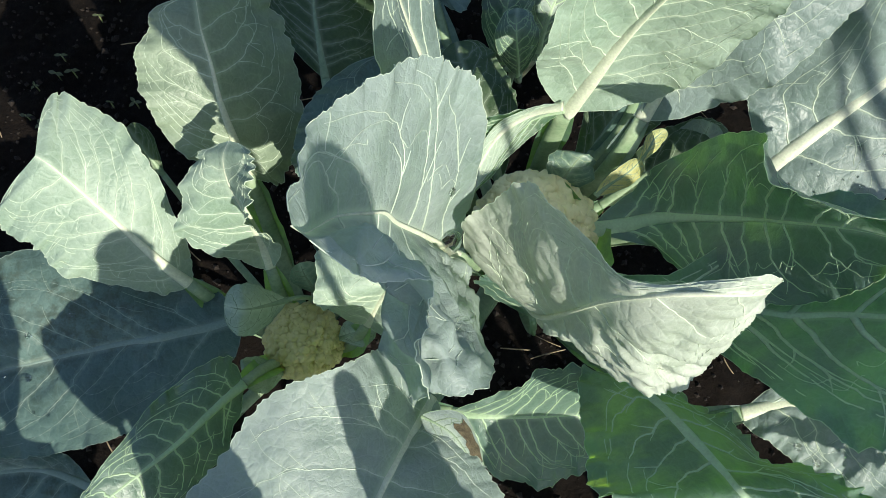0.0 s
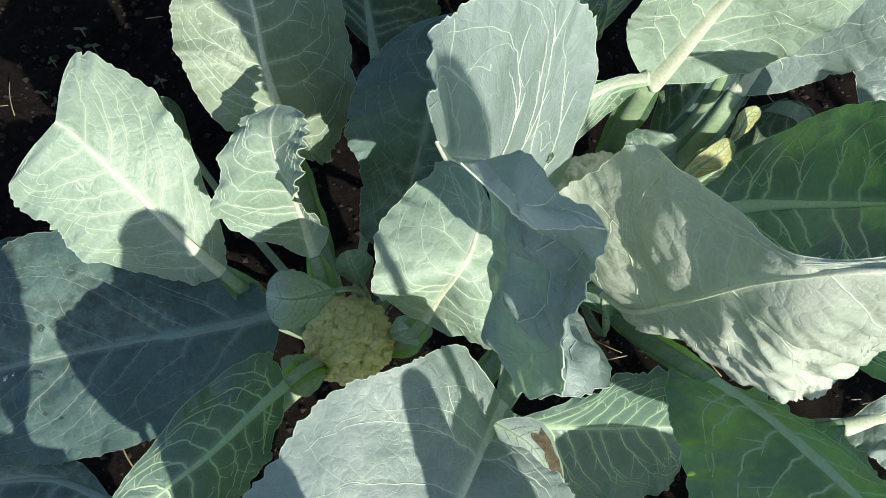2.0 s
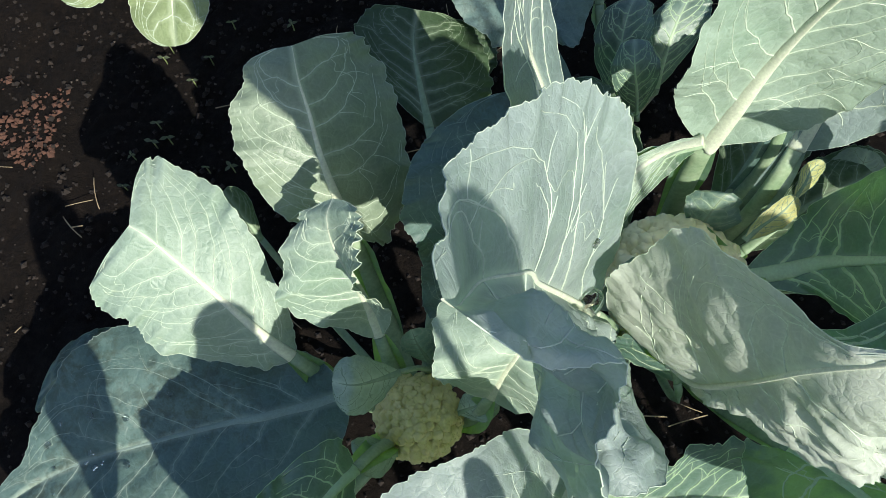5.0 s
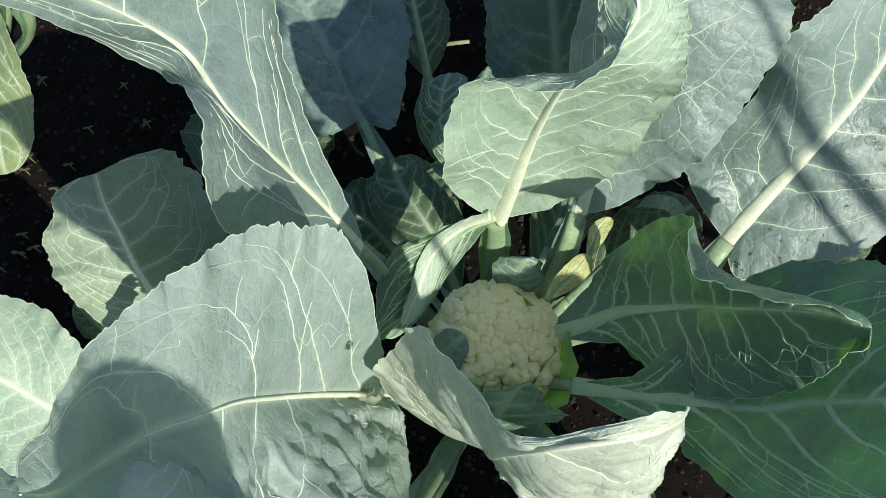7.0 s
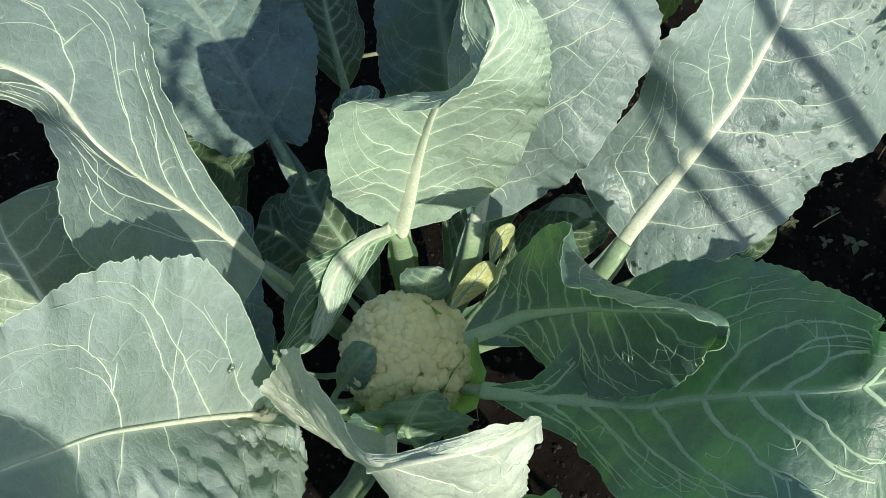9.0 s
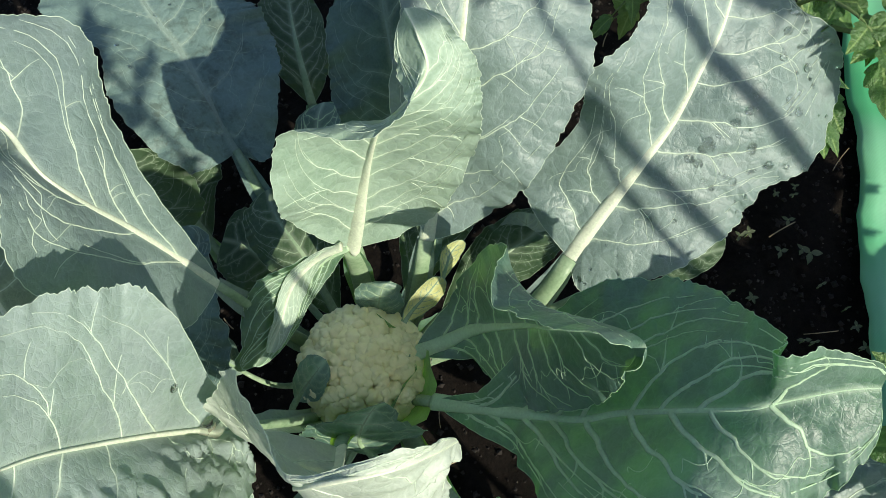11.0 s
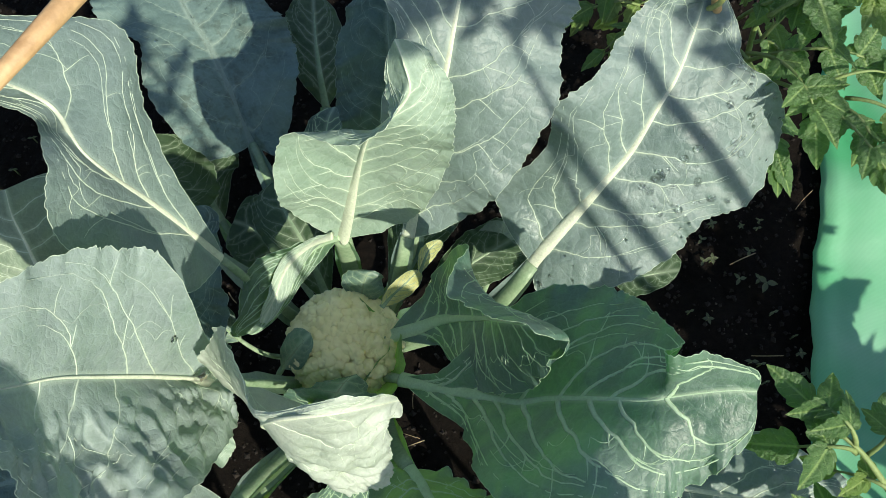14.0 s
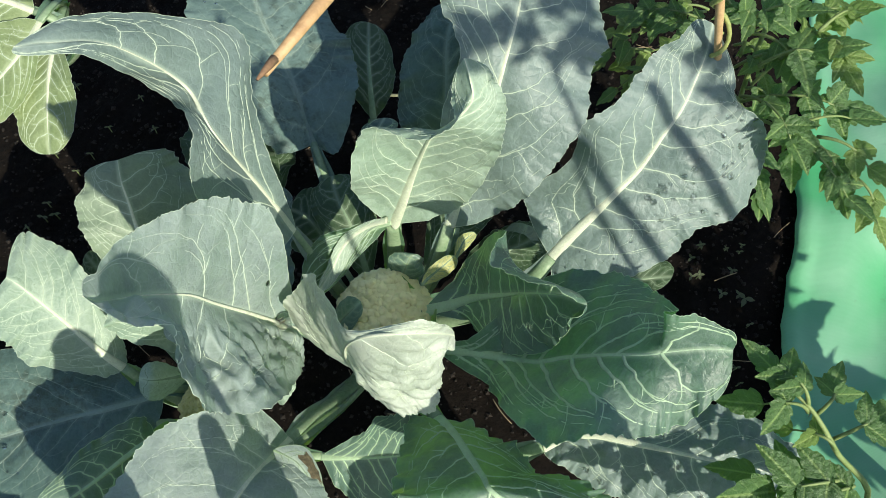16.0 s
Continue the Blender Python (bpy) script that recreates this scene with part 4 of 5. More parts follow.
def spread(lo, hi, step, far):
    inner = np.arange(lo, hi + step / 2, step)
    outer = np.geomspace(0.03, far, 16)
    return np.concatenate([lo - outer[::-1], inner, hi + outer])


gx, gy = spread(-1.1, 1.5, 0.013, 300.0), spread(-0.6, 1.5, 0.013, 300.0)
verts = []
for y in gy:
    for x in gx:
        near = abs(x) < 3 and abs(y) < 3
        h = (0.018 * noise.noise(Vector((x * 5, y * 5, 0))) + 0.011 * noise.noise(Vector((x * 26, y * 26, 3))) + 0.007 * noise.noise(Vector((x * 70, y * 70, 9)))) if near else 0.0
        verts.append((x, y, h - 0.012))
cols = len(gx)
faces = [(j * cols + i, j * cols + i + 1, (j + 1) * cols + i + 1, (j + 1) * cols + i) for j in range(len(gy) - 1) for i in range(cols - 1)]
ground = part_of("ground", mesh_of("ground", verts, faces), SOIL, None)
tagged(ground, "dark brown crumbly garden soil", "soil", kind="structure")


# ---- green sheet beside the bed ----
def sheet_material():
    m, t, bsdf, out = material("green_sheet")
    at = t.nodes.new("ShaderNodeTexCoord").outputs["Object"]
    base = mix(t, ramp(t, noise_of(t, at, 4, 4), [(0.3, (0, 0, 0)), (0.7, (1, 1, 1))]), (0.13, 0.47, 0.23), (0.34, 0.61, 0.44))
    wash = ramp(t, noise_of(t, at, 2.2, 2), [(0.42, (0, 0, 0)), (0.58, (1, 1, 1))])
    base = mix(t, mix(t, 1.0, wash, (0.6, 0.6, 0.6), "MULTIPLY"), base, (0.05, 0.44, 0.15))
    weave = node(t, "ShaderNodeTexWave", Scale=160.0, Distortion=1.5)
    t.links.new(at, weave.inputs["Vector"])
    base = mix(t, 0.08, base, weave.outputs["Color"], "MULTIPLY")
    dirt = ramp(t, noise_of(t, at, 26, 6, 0.7), [(0.62, (0, 0, 0)), (0.8, (1, 1, 1))])
    base = mix(t, mix(t, 1.0, dirt, (0.5, 0.5, 0.5), "MULTIPLY"), base, (0.10, 0.12, 0.08))
    t.links.new(base, bsdf.inputs["Base Color"])
    bsdf.inputs["Roughness"].default_value = 0.5
    bp = t.nodes.new("ShaderNodeBump")
    bp.inputs["Strength"].default_value, bp.inputs["Distance"].default_value = 0.35, 0.004
    t.links.new(noise_of(t, at, 30, 5), bp.inputs["Height"])
    t.links.new(bp.outputs["Normal"], bsdf.inputs["Normal"])
    back = node(t, "ShaderNodeBsdfTranslucent", Color=(0.08, 0.45, 0.24, 1))
    both = node(t, "ShaderNodeMixShader", Fac=0.2)
    t.links.new(bsdf.outputs[0], both.inputs[1])
    t.links.new(back.outputs[0], both.inputs[2])
    t.links.new(both.outputs[0], out.inputs["Surface"])
    return m


SHEET = sheet_material()
rows_y = np.linspace(-0.9, 2.2, 150)
verts = []
steps = np.concatenate([np.linspace(0, 0.5, 50), np.linspace(0.53, 2.4, 30)])
for y in rows_y:
    left = 0.866 + 0.293 * y + 0.004 * math.sin(y * 17) + 0.0022 * math.sin(y * 61) + 0.0012 * math.sin(y * 173)
    for k, s in enumerate(steps):
        x = left + s
        rise = 0.010 + 0.045 * (1 - math.exp(-s * 3)) + (0.034 * math.sin(9.0 * (y - 0.45 * x) + 0.6) + 0.016 * math.sin(23.0 * (y - 0.7 * x)) * noise.noise(Vector((x * 2, y * 2, 1)))) * min(1, s * 5) + 0.014 * noise.noise(Vector((x * 7, y * 7, 5)))
        rise += 0.008 * math.exp(-((s - 0.02) / 0.02)**2)
        verts.append((x, y, rise))
cols = len(steps)
faces = [(j * cols + i, j * cols + i + 1, (j + 1) * cols + i + 1, (j + 1) * cols + i) for j in range(len(rows_y) - 1) for i in range(cols - 1)]
sheet = part_of("ground_sheet", mesh_of("ground_sheet", verts, faces), SHEET, None)
mod = sheet.modifiers.new("thickness", "SOLIDIFY")
mod.thickness = 0.003
tagged(sheet, "green plastic sheet lying creased beside the soil bed", "plastic sheet")

# ---- stakes ----
WOOD = mottled("stake_wood", (0.42, 0.25, 0.12), (0.62, 0.42, 0.22), 18, 0.6, 0.4, 0.001, 8)
WOOD_DARK = mottled("split_wood_end", (0.16, 0.09, 0.05), (0.30, 0.18, 0.10), 60, 0.8, 0.5)


def cane(foot, top, radius, label, split=False):
    ob = thing("wooden_stake", foot, label, "stake", "stakes in the bed")
    foot, top = np.array(foot), np.array(top)
    t = np.linspace(0, 1, 40)[:, None]
    pts = foot + (top - foot) * t
    pts += np.array([[noise.noise(Vector(p) * 3), noise.noise(Vector(p) * 3 + Vector((5, 0, 0))), 0] for p in pts]) * 0.004
    rad = radius * (1 + 0.06 * np.sin(t[:, 0] * 60)) * np.linspace(1.0, 0.92, 40)
    if split:
        rad[-3:] *= (0.97, 0.8, 0.42)
    part_of("pole", mesh_of("pole", *tube(pts, rad, 10)), WOOD, ob)
    if split:
        way = (top - foot) / np.linalg.norm(top - foot)
        end = np.array([top - way * 0.012, top - way * 0.002, top + way * 0.010])
        part_of("split_end", mesh_of("split_end", *tube(end + (0.002, 0, 0.003), (0.0034, 0.0026, 0.0010), 7)), WOOD_DARK, ob, "dark split tip of the stake")
    return ob


tip = Vector((0.158, 0.164, 1.138))
way = Vector((0.42, 0.87, -0.27)).normalized()
cane(tip + way * (1.14 / 0.27 * 1.003), tip, 0.0078, "long bare bamboo cane leaning over the bed", True)
stake = cane((0.868, 0.565, -0.01), (0.488, 0.515, 1.25), 0.0062, "upright wooden stake with a vine twisted round it")
turns = np.linspace(0, 1, 120)
line = np.array((0.868, 0.565, 0.0)) + np.outer(turns, np.array((0.488, 0.515, 1.25)) - np.array((0.868, 0.565, 0.0)))
twist = line + 0.0125 * np.stack([np.cos(turns * 62), np.sin(turns * 62), 0 * turns], 1)
VINE = mottled("vine_skin", (0.20, 0.26, 0.07), (0.38, 0.40, 0.14), 50, 0.6, 0.3)
part_of("vine", mesh_of("vine", *tube(twist, np.full(120, 0.0034), 6)), VINE, stake, "green vine twisted round the stake")


# ---- tomato plants ----
def tomato_material(name, deep, pale, rib, through_colour):
    """A tomato leaflet: quilted between a midrib and slanting side veins, in the leaflet's own axes (y along it)."""
    m, t, bsdf, out = material(name)
    at = t.nodes.new("ShaderNodeTexCoord").outputs["Object"]
    axes = t.nodes.new("ShaderNodeSeparateXYZ")
    t.links.new(at, axes.inputs[0])

    def calc(kind, a, b):
        n = t.nodes.new("ShaderNodeMath")
        n.operation = kind
        for value, socket in ((a, n.inputs[0]), (b, n.inputs[1])):
            if isinstance(value, bpy.types.NodeSocket):
                t.links.new(value, socket)
            else:
                socket.default_value = value
        return n.outputs[0]

    wob = calc("MULTIPLY", noise_of(t, at, 5, 3), 0.22)
    across = calc("ABSOLUTE", axes.outputs["X"], 0.0)
    along = calc("ADD", calc("SUBTRACT", axes.outputs["Y"], calc("MULTIPLY", across, 0.75)), wob)
    side = calc("PINGPONG", calc("MULTIPLY", along, 5.5), 0.5)
    ribs = mix(t, 1.0, ramp(t, side, [(0.012, (0.6, 0.6, 0.6)), (0.05, (0, 0, 0))]), ramp(t, across, [(0.010, (1, 1, 1)), (0.028, (0, 0, 0))]), "LIGHTEN")
    base = mix(t, ramp(t, noise_of(t, at, 3.5, 5, 0.65), [(0.35, (0, 0, 0)), (0.68, (1, 1, 1))]), deep, pale)
    base = mix(t, 0.25, base, ramp(t, noise_of(t, at, 40, 3, 0.7), [(0.3, tuple(0.5 * c for c in deep)), (0.75, tuple(1.3 * c for c in pale))]))
    base = mix(t, ribs, base, rib)
    t.links.new(base, bsdf.inputs["Base Color"])
    bsdf.inputs["Roughness"].default_value = 0.40
    quilt = t.nodes.new("ShaderNodeBump")
    quilt.inputs["Strength"].default_value, quilt.inputs["Distance"].default_value = 0.4, 0.03
    t.links.new(calc("ADD", calc("MULTIPLY", side, 0.5), calc("MULTIPLY", noise_of(t, at, 11, 4, 0.6), 1.6)), quilt.inputs["Height"])
    t.links.new(quilt.outputs["Normal"], bsdf.inputs["Normal"])
    back = node(t, "ShaderNodeBsdfTranslucent", Color=(*through_colour, 1))
    t.links.new(quilt.outputs["Normal"], back.inputs["Normal"])
    both = node(t, "ShaderNodeMixShader", Fac=0.32)
    t.links.new(bsdf.outputs[0], both.inputs[1])
    t.links.new(back.outputs[0], both.inputs[2])
    t.links.new(both.outputs[0], out.inputs["Surface"])
    return m


TOMATO = tomato_material("tomato_leaf", (0.05, 0.12, 0.038), (0.145, 0.255, 0.095), (0.28, 0.40, 0.14), (0.26, 0.46, 0.05))
TOMATO_YOUNG = tomato_material("tomato_young_leaf", (0.12, 0.21, 0.045), (0.21, 0.31, 0.09), (0.32, 0.42, 0.14), (0.34, 0.50, 0.06))
TOMATO_STEM = mottled("tomato_stem_skin", (0.14, 0.21, 0.06), (0.27, 0.34, 0.13), 40, 0.6, 0.4)


def leaflet_mesh(seed):
    """A lobed leaflet 1 long along +y, folded a little along its middle and curled at its tip."""
    rng = np.random.default_rng(seed)
    n, k = 27, 5
    u = np.linspace(0, 1, n)
    half = 0.33 * np.sin(np.pi * np.clip(u, 0, 1)**0.62)**0.85 * (1 - 0.30 * u)
    lobes = rng.integers(3, 5)
    phase = rng.uniform(-0.3, 0.3)
    fold, curl = rng.uniform(0.10, 0.40), rng.uniform(0.10, 0.50)
    twist = rng.uniform(-0.25, 0.25)
    verts, faces = [], []
    for i in range(n):
        for j in range(-k, k + 1):
            w = j / k
            saw = (u[i] * lobes + phase + (0.23 if w > 0 else 0)) % 1.0
            tooth = 1 - 0.24 * (1 - saw)**2 * min(1.0, 4 * u[i] * (1 - u[i]) + 0.2) * abs(w)**2
            x = half[i] * w * tooth
            cell = abs(math.sin((u[i] - 0.75 * abs(x)) * math.pi * 5.5))
            z = fold * abs(x) + 0.014 * cell * min(1.0, abs(w) * 2) - curl * u[i]**2 * 0.55 - 0.9 * x * x + twist * x * u[i]
            verts.append((x, u[i] * (1 - 0.12 * curl) + 0.04 * abs(w) * (1 - u[i]), z))
    c = 2 * k + 1
    faces = [(i * c + j, i * c + j + 1, (i + 1) * c + j + 1, (i + 1) * c + j) for i in range(n - 1) for j in range(c - 1)]
    me = mesh_of("leaflet", verts, faces)
    for poly in me.polygons:
        poly.use_smooth = True
    return me


LEAFLETS = {kind: [leaflet_mesh(300 + i) for i in range(5)] for kind in ("old", "young")}
for kind, mat in (("old", TOMATO), ("young", TOMATO_YOUNG)):
    for me in LEAFLETS[kind]:
        me.materials.append(mat)
lot = random.Random(11)


def tomato_leaf(plant, base, tip, size, pairs=3, kind="old", sag=0.04):
    """A compound leaf from base to tip; size: its largest leaflet's length."""
    base, tip = np.array(base, float), np.array(tip, float)
    t = np.linspace(0, 1, 12)
    line = base + np.outer(t, tip - base)
    line[:, 2] += sag * 4 * t * (1 - t)
    stalk = part_of("leaf", mesh_of("leaf", *tube(line, np.linspace(0.0030, 0.0012, 12), 6)), TOMATO_STEM, plant)
    way = Vector(tip - base).normalized()
    side = way.cross(Vector((0, 0, 1))).normalized()
    spots = [(1.0, 0, size)]
    for i in range(pairs):
        at = 1 - (i + 0.55) / (pairs + 0.35) * 0.92
        for s in (-1, 1):
            spots.append((at + lot.uniform(-0.04, 0.04), s, size * (0.9 - 0.13 * i) * lot.uniform(0.8, 1.1)))
        if i < pairs - 1:
            spots.append((at - 0.09, lot.choice((-1, 1)), size * 0.4))
    for at, s, big in spots:
        p = Vector([np.interp(at, t, line[:, a]) for a in range(3)])
        ahead = (way * (1 if s == 0 else 0.55) + side * s * lot.uniform(0.8, 1.1) + Vector((0, 0, lot.uniform(-0.45, 0.15)))).normalized()
        up = (Vector((lot.uniform(-0.4, 0.4), lot.uniform(-0.4, 0.4), 1))).normalized()
        right = ahead.cross(up).normalized()
        up = right.cross(ahead)
        ob = new("leaflet", lot.choice(LEAFLETS[kind]))
        ob.parent = stalk
        m = Matrix((right, ahead, up)).transposed().to_4x4()
        ob.matrix_basis = Matrix.Translation(p - ahead * 0.004) @ m @ Matrix.Scale(big, 4)
    return stalk


def tomato_stem(plant, points, thick=0.006):
    at = np.linspace(0, len(points) - 1, 26)
    line = smooth_line(points, at)
    part_of("stem", mesh_of("stem", *tube(line, np.linspace(thick, thick * 0.45, 26), 8)), TOMATO_STEM, plant)


# the plant tied to the stake
tomato = thing("tomato_plant", (0.885, 0.60, 0.0), "leafy tomato plant tied to a stake over the green sheet", "tomato plant", "tomato plants")
tomato_stem(tomato, [(0.885, 0.60, -0.01), (0.84, 0.60, 0.2), (0.80, 0.60, 0.4), (0.80, 0.64, 0.6), (0.86, 0.72, 0.72)])
tomato_leaf(tomato, (0.759, 0.529, 0.46), (0.891, 0.482, 0.5), 0.075, 3, "old", 0.03)
tomato_leaf(tomato, (0.779, 0.497, 0.46), (0.866, 0.338, 0.5), 0.062, 3, "old", 0.03)
tomato_leaf(tomato, (0.765, 0.545, 0.45), (0.794, 0.423, 0.52), 0.065, 2, "old", 0.03)
tomato_leaf(tomato, (0.764, 0.534, 0.5), (0.848, 0.559, 0.6), 0.055, 3, "young", 0.03)
tomato_leaf(tomato, (0.757, 0.591, 0.55), (0.814, 0.499, 0.55), 0.06, 2, "old", 0.03)
tomato_leaf(tomato, (0.761, 0.592, 0.46), (0.806, 0.539, 0.55), 0.06, 3, "old", 0.03)
tomato_leaf(tomato, (0.792, 0.618, 0.35), (0.798, 0.449, 0.38), 0.06, 2, "old", 0.03)
tomato_leaf(tomato, (0.756, 0.586, 0.5), (0.732, 0.595, 0.6), 0.05, 2, "old", 0.03)
tomato_leaf(tomato, (0.742, 0.602, 0.55), (0.794, 0.576, 0.62), 0.055, 2, "old", 0.03)
tomato_leaf(tomato, (0.796, 0.675, 0.4), (0.794, 0.566, 0.48), 0.055, 2, "young", 0.03)
tomato_leaf(tomato, (0.853, 0.694, 0.3), (0.853, 0.467, 0.25), 0.06, 2, "old", 0.03)
tomato_leaf(tomato, (0.829, 0.697, 0.4), (0.942, 0.661, 0.5), 0.06, 2, "young", 0.03)
tomato_leaf(tomato, (0.816, 0.721, 0.3), (0.724, 0.801, 0.3), 0.07, 3, "old", 0.03)
tomato_leaf(tomato, (0.825, 0.77, 0.3), (0.671, 0.845, 0.28), 0.07, 3, "old", 0.03)
tomato_leaf(tomato, (0.802, 0.822, 0.3), (0.633, 0.799, 0.22), 0.06, 3, "old", 0.03)
tomato_leaf(tomato, (0.814, 0.807, 0.25), (0.651, 0.752, 0.15), 0.055, 2, "old", 0.03)
tomato_leaf(tomato, (0.832, 0.782, 0.35), (0.74, 0.85, 0.35), 0.07, 3, "old", 0.03)
for x, y, z in ((0.67, 0.90, 0.14), (0.70, 0.84, 0.12), (0.66, 0.76, 0.13), (0.74, 0.92, 0.15), (0.62, 0.85, 0.11), (0.70, 0.70, 0.10)):
    tomato_leaf(tomato, (x + 0.11, y - 0.02, z + 0.05), (x, y, z), 0.065, 2, "young", 0.03)
tomato_leaf(tomato, (0.803, 0.455, 0.500), (0.888, 0.456, 0.520), 0.078, 0, "old", 0.02)
tomato_leaf(tomato, (0.809, 0.464, 0.500), (0.803, 0.419, 0.500), 0.07, 1, "old", 0.02)
tomato_leaf(tomato, (0.834, 0.430, 0.500), (0.869, 0.366, 0.480), 0.065, 1, "old", 0.02)
tomato_leaf(tomato, (0.844, 0.439, 0.500), (0.908, 0.384, 0.500), 0.07, 1, "young", 0.02)
tomato_leaf(tomato, (0.889, 0.383, 0.480), (0.923, 0.319, 0.460), 0.065, 1, "young", 0.02)
tomato_leaf(tomato, (0.834, 0.541, 0.600), (0.854, 0.494, 0.600), 0.055, 2, "young", 0.02)
tomato_leaf(tomato, (0.818, 0.541, 0.620), (0.883, 0.584, 0.600), 0.05, 2, "young", 0.02)
tomato_leaf(tomato, (0.757, 0.534, 0.550), (0.814, 0.520, 0.600), 0.08, 1, "old", 0.02)
tomato_leaf(tomato, (0.787, 0.651, 0.450), (0.833, 0.668, 0.480), 0.07, 2, "old", 0.02)
tomato_leaf(tomato, (0.800, 0.589, 0.400), (0.830, 0.556, 0.400), 0.06, 2, "old", 0.02)
tomato_leaf(tomato, (0.856, 0.741, 0.350), (0.833, 0.778, 0.350), 0.06, 2, "old", 0.02)
tomato_leaf(tomato, (0.824, 0.594, 0.300), (0.857, 0.476, 0.250), 0.07, 1, "old", 0.02)
tomato_leaf(tomato, (0.815, 0.562, 0.280), (0.862, 0.523, 0.220), 0.05, 1, "young", 0.02)

tomato = thing("tomato_plant", (0.80, -0.16, 0.0), "low tomato shoot reaching over the green sheet's edge", "tomato plant", "tomato plants")
tomato_stem(tomato, [(0.80, -0.16, -0.01), (0.833, -0.083, 0.4), (0.759, -0.019, 0.52), (0.723, 0.025, 0.56), (0.697, 0.052, 0.57)], 0.005)
tomato_leaf(tomato, (0.718, 0.032, 0.56), (0.685, 0.08, 0.56), 0.06, 2, "old", 0.03)
tomato_leaf(tomato, (0.73, 0.023, 0.55), (0.75, 0.052, 0.56), 0.05, 1, "old", 0.03)
tomato_leaf(tomato, (0.721, 0.027, 0.55), (0.666, 0.04, 0.55), 0.065, 1, "old", 0.03)
tomato_leaf(tomato, (0.759, -0.019, 0.52), (0.716, 0.014, 0.5), 0.045, 1, "young", 0.03)
tomato_leaf(tomato, (0.755, -0.005, 0.52), (0.801, 0.014, 0.54), 0.065, 1, "old", 0.03)
tomato_leaf(tomato, (0.784, -0.051, 0.48), (0.679, -0.061, 0.5), 0.085, 2, "old", 0.03)
tomato_leaf(tomato, (0.795, -0.058, 0.47), (0.727, -0.071, 0.5), 0.08, 2, "old", 0.03)
tomato_leaf(tomato, (0.779, -0.069, 0.45), (0.673, -0.036, 0.46), 0.07, 1, "old", 0.03)
tomato_leaf(tomato, (0.798, -0.064, 0.46), (0.782, -0.119, 0.45), 0.08, 2, "young", 0.03)
# six more leaves, out of view, added to dapple the low wet leaf
for x, y, z in ((0.70, -0.19, 0.52), (0.66, -0.24, 0.56), (0.76, -0.22, 0.50), (0.74, -0.28, 0.60), (0.82, -0.25, 0.55), (0.64, -0.18, 0.48)):
    tomato_leaf(tomato, (0.80 + 0.15 * (x - 0.8), -0.14, z - 0.10), (x, y, z), 0.06, 3, "old", 0.02)

# unseen cauliflowers and tomatoes south of the bed, added to cast shade over it
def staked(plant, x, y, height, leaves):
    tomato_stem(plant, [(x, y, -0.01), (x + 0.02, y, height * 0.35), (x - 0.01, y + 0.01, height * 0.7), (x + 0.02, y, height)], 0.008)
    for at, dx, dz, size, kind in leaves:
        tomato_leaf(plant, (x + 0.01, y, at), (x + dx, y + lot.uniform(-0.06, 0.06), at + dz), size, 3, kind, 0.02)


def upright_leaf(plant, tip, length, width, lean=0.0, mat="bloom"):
    """A tall unseen leaf added to cast shade, from its tip down; width: its half; lean: how far its base lies to the
    right of the tip.
    """
    tip = Vector(tip)
    rows = []
    for t, w in ((0.0, 0.0), (0.18, 0.55), (0.42, 0.95), (0.66, 1.0), (0.86, 0.74), (1.0, 0.0)):
        up = 1 - t
        at = tip + Vector((lean * up, -0.42 * length * up**1.2, -length * up))
        row = (at.x, at.y, at.z)
        if w:
            row += (-w * width, -0.10 * w * width, 0.10 * w * width, w * width, -0.10 * w * width, 0.06 * w * width)
        rows.append(row)
    return cabbage_leaf(plant, mat, rows, fine=0.5)


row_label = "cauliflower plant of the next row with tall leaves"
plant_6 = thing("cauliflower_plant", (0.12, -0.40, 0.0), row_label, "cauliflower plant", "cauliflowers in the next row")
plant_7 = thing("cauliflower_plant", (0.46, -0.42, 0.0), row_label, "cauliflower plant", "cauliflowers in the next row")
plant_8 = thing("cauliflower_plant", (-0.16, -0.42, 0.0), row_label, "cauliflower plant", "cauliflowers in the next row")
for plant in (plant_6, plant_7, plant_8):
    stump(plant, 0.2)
# each leaf is placed out of view to block sun from a chosen patch
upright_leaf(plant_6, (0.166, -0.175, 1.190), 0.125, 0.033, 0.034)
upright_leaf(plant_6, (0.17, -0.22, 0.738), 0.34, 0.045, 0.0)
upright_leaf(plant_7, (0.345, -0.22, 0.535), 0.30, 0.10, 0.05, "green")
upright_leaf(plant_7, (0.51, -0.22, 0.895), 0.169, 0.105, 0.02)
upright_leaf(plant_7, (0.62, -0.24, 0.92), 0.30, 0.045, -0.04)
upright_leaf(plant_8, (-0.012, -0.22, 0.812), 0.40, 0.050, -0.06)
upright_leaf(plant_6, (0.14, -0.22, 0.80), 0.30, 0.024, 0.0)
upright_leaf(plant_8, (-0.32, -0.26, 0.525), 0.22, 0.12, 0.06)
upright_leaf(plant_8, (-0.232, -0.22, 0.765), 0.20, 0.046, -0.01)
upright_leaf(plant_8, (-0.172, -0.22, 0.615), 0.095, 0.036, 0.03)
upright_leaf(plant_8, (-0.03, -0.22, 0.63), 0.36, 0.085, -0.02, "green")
# tomatoes out of view, added to shade the soil, the sheet and the leaves
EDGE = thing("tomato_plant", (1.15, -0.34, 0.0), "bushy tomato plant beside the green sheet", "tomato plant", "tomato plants")
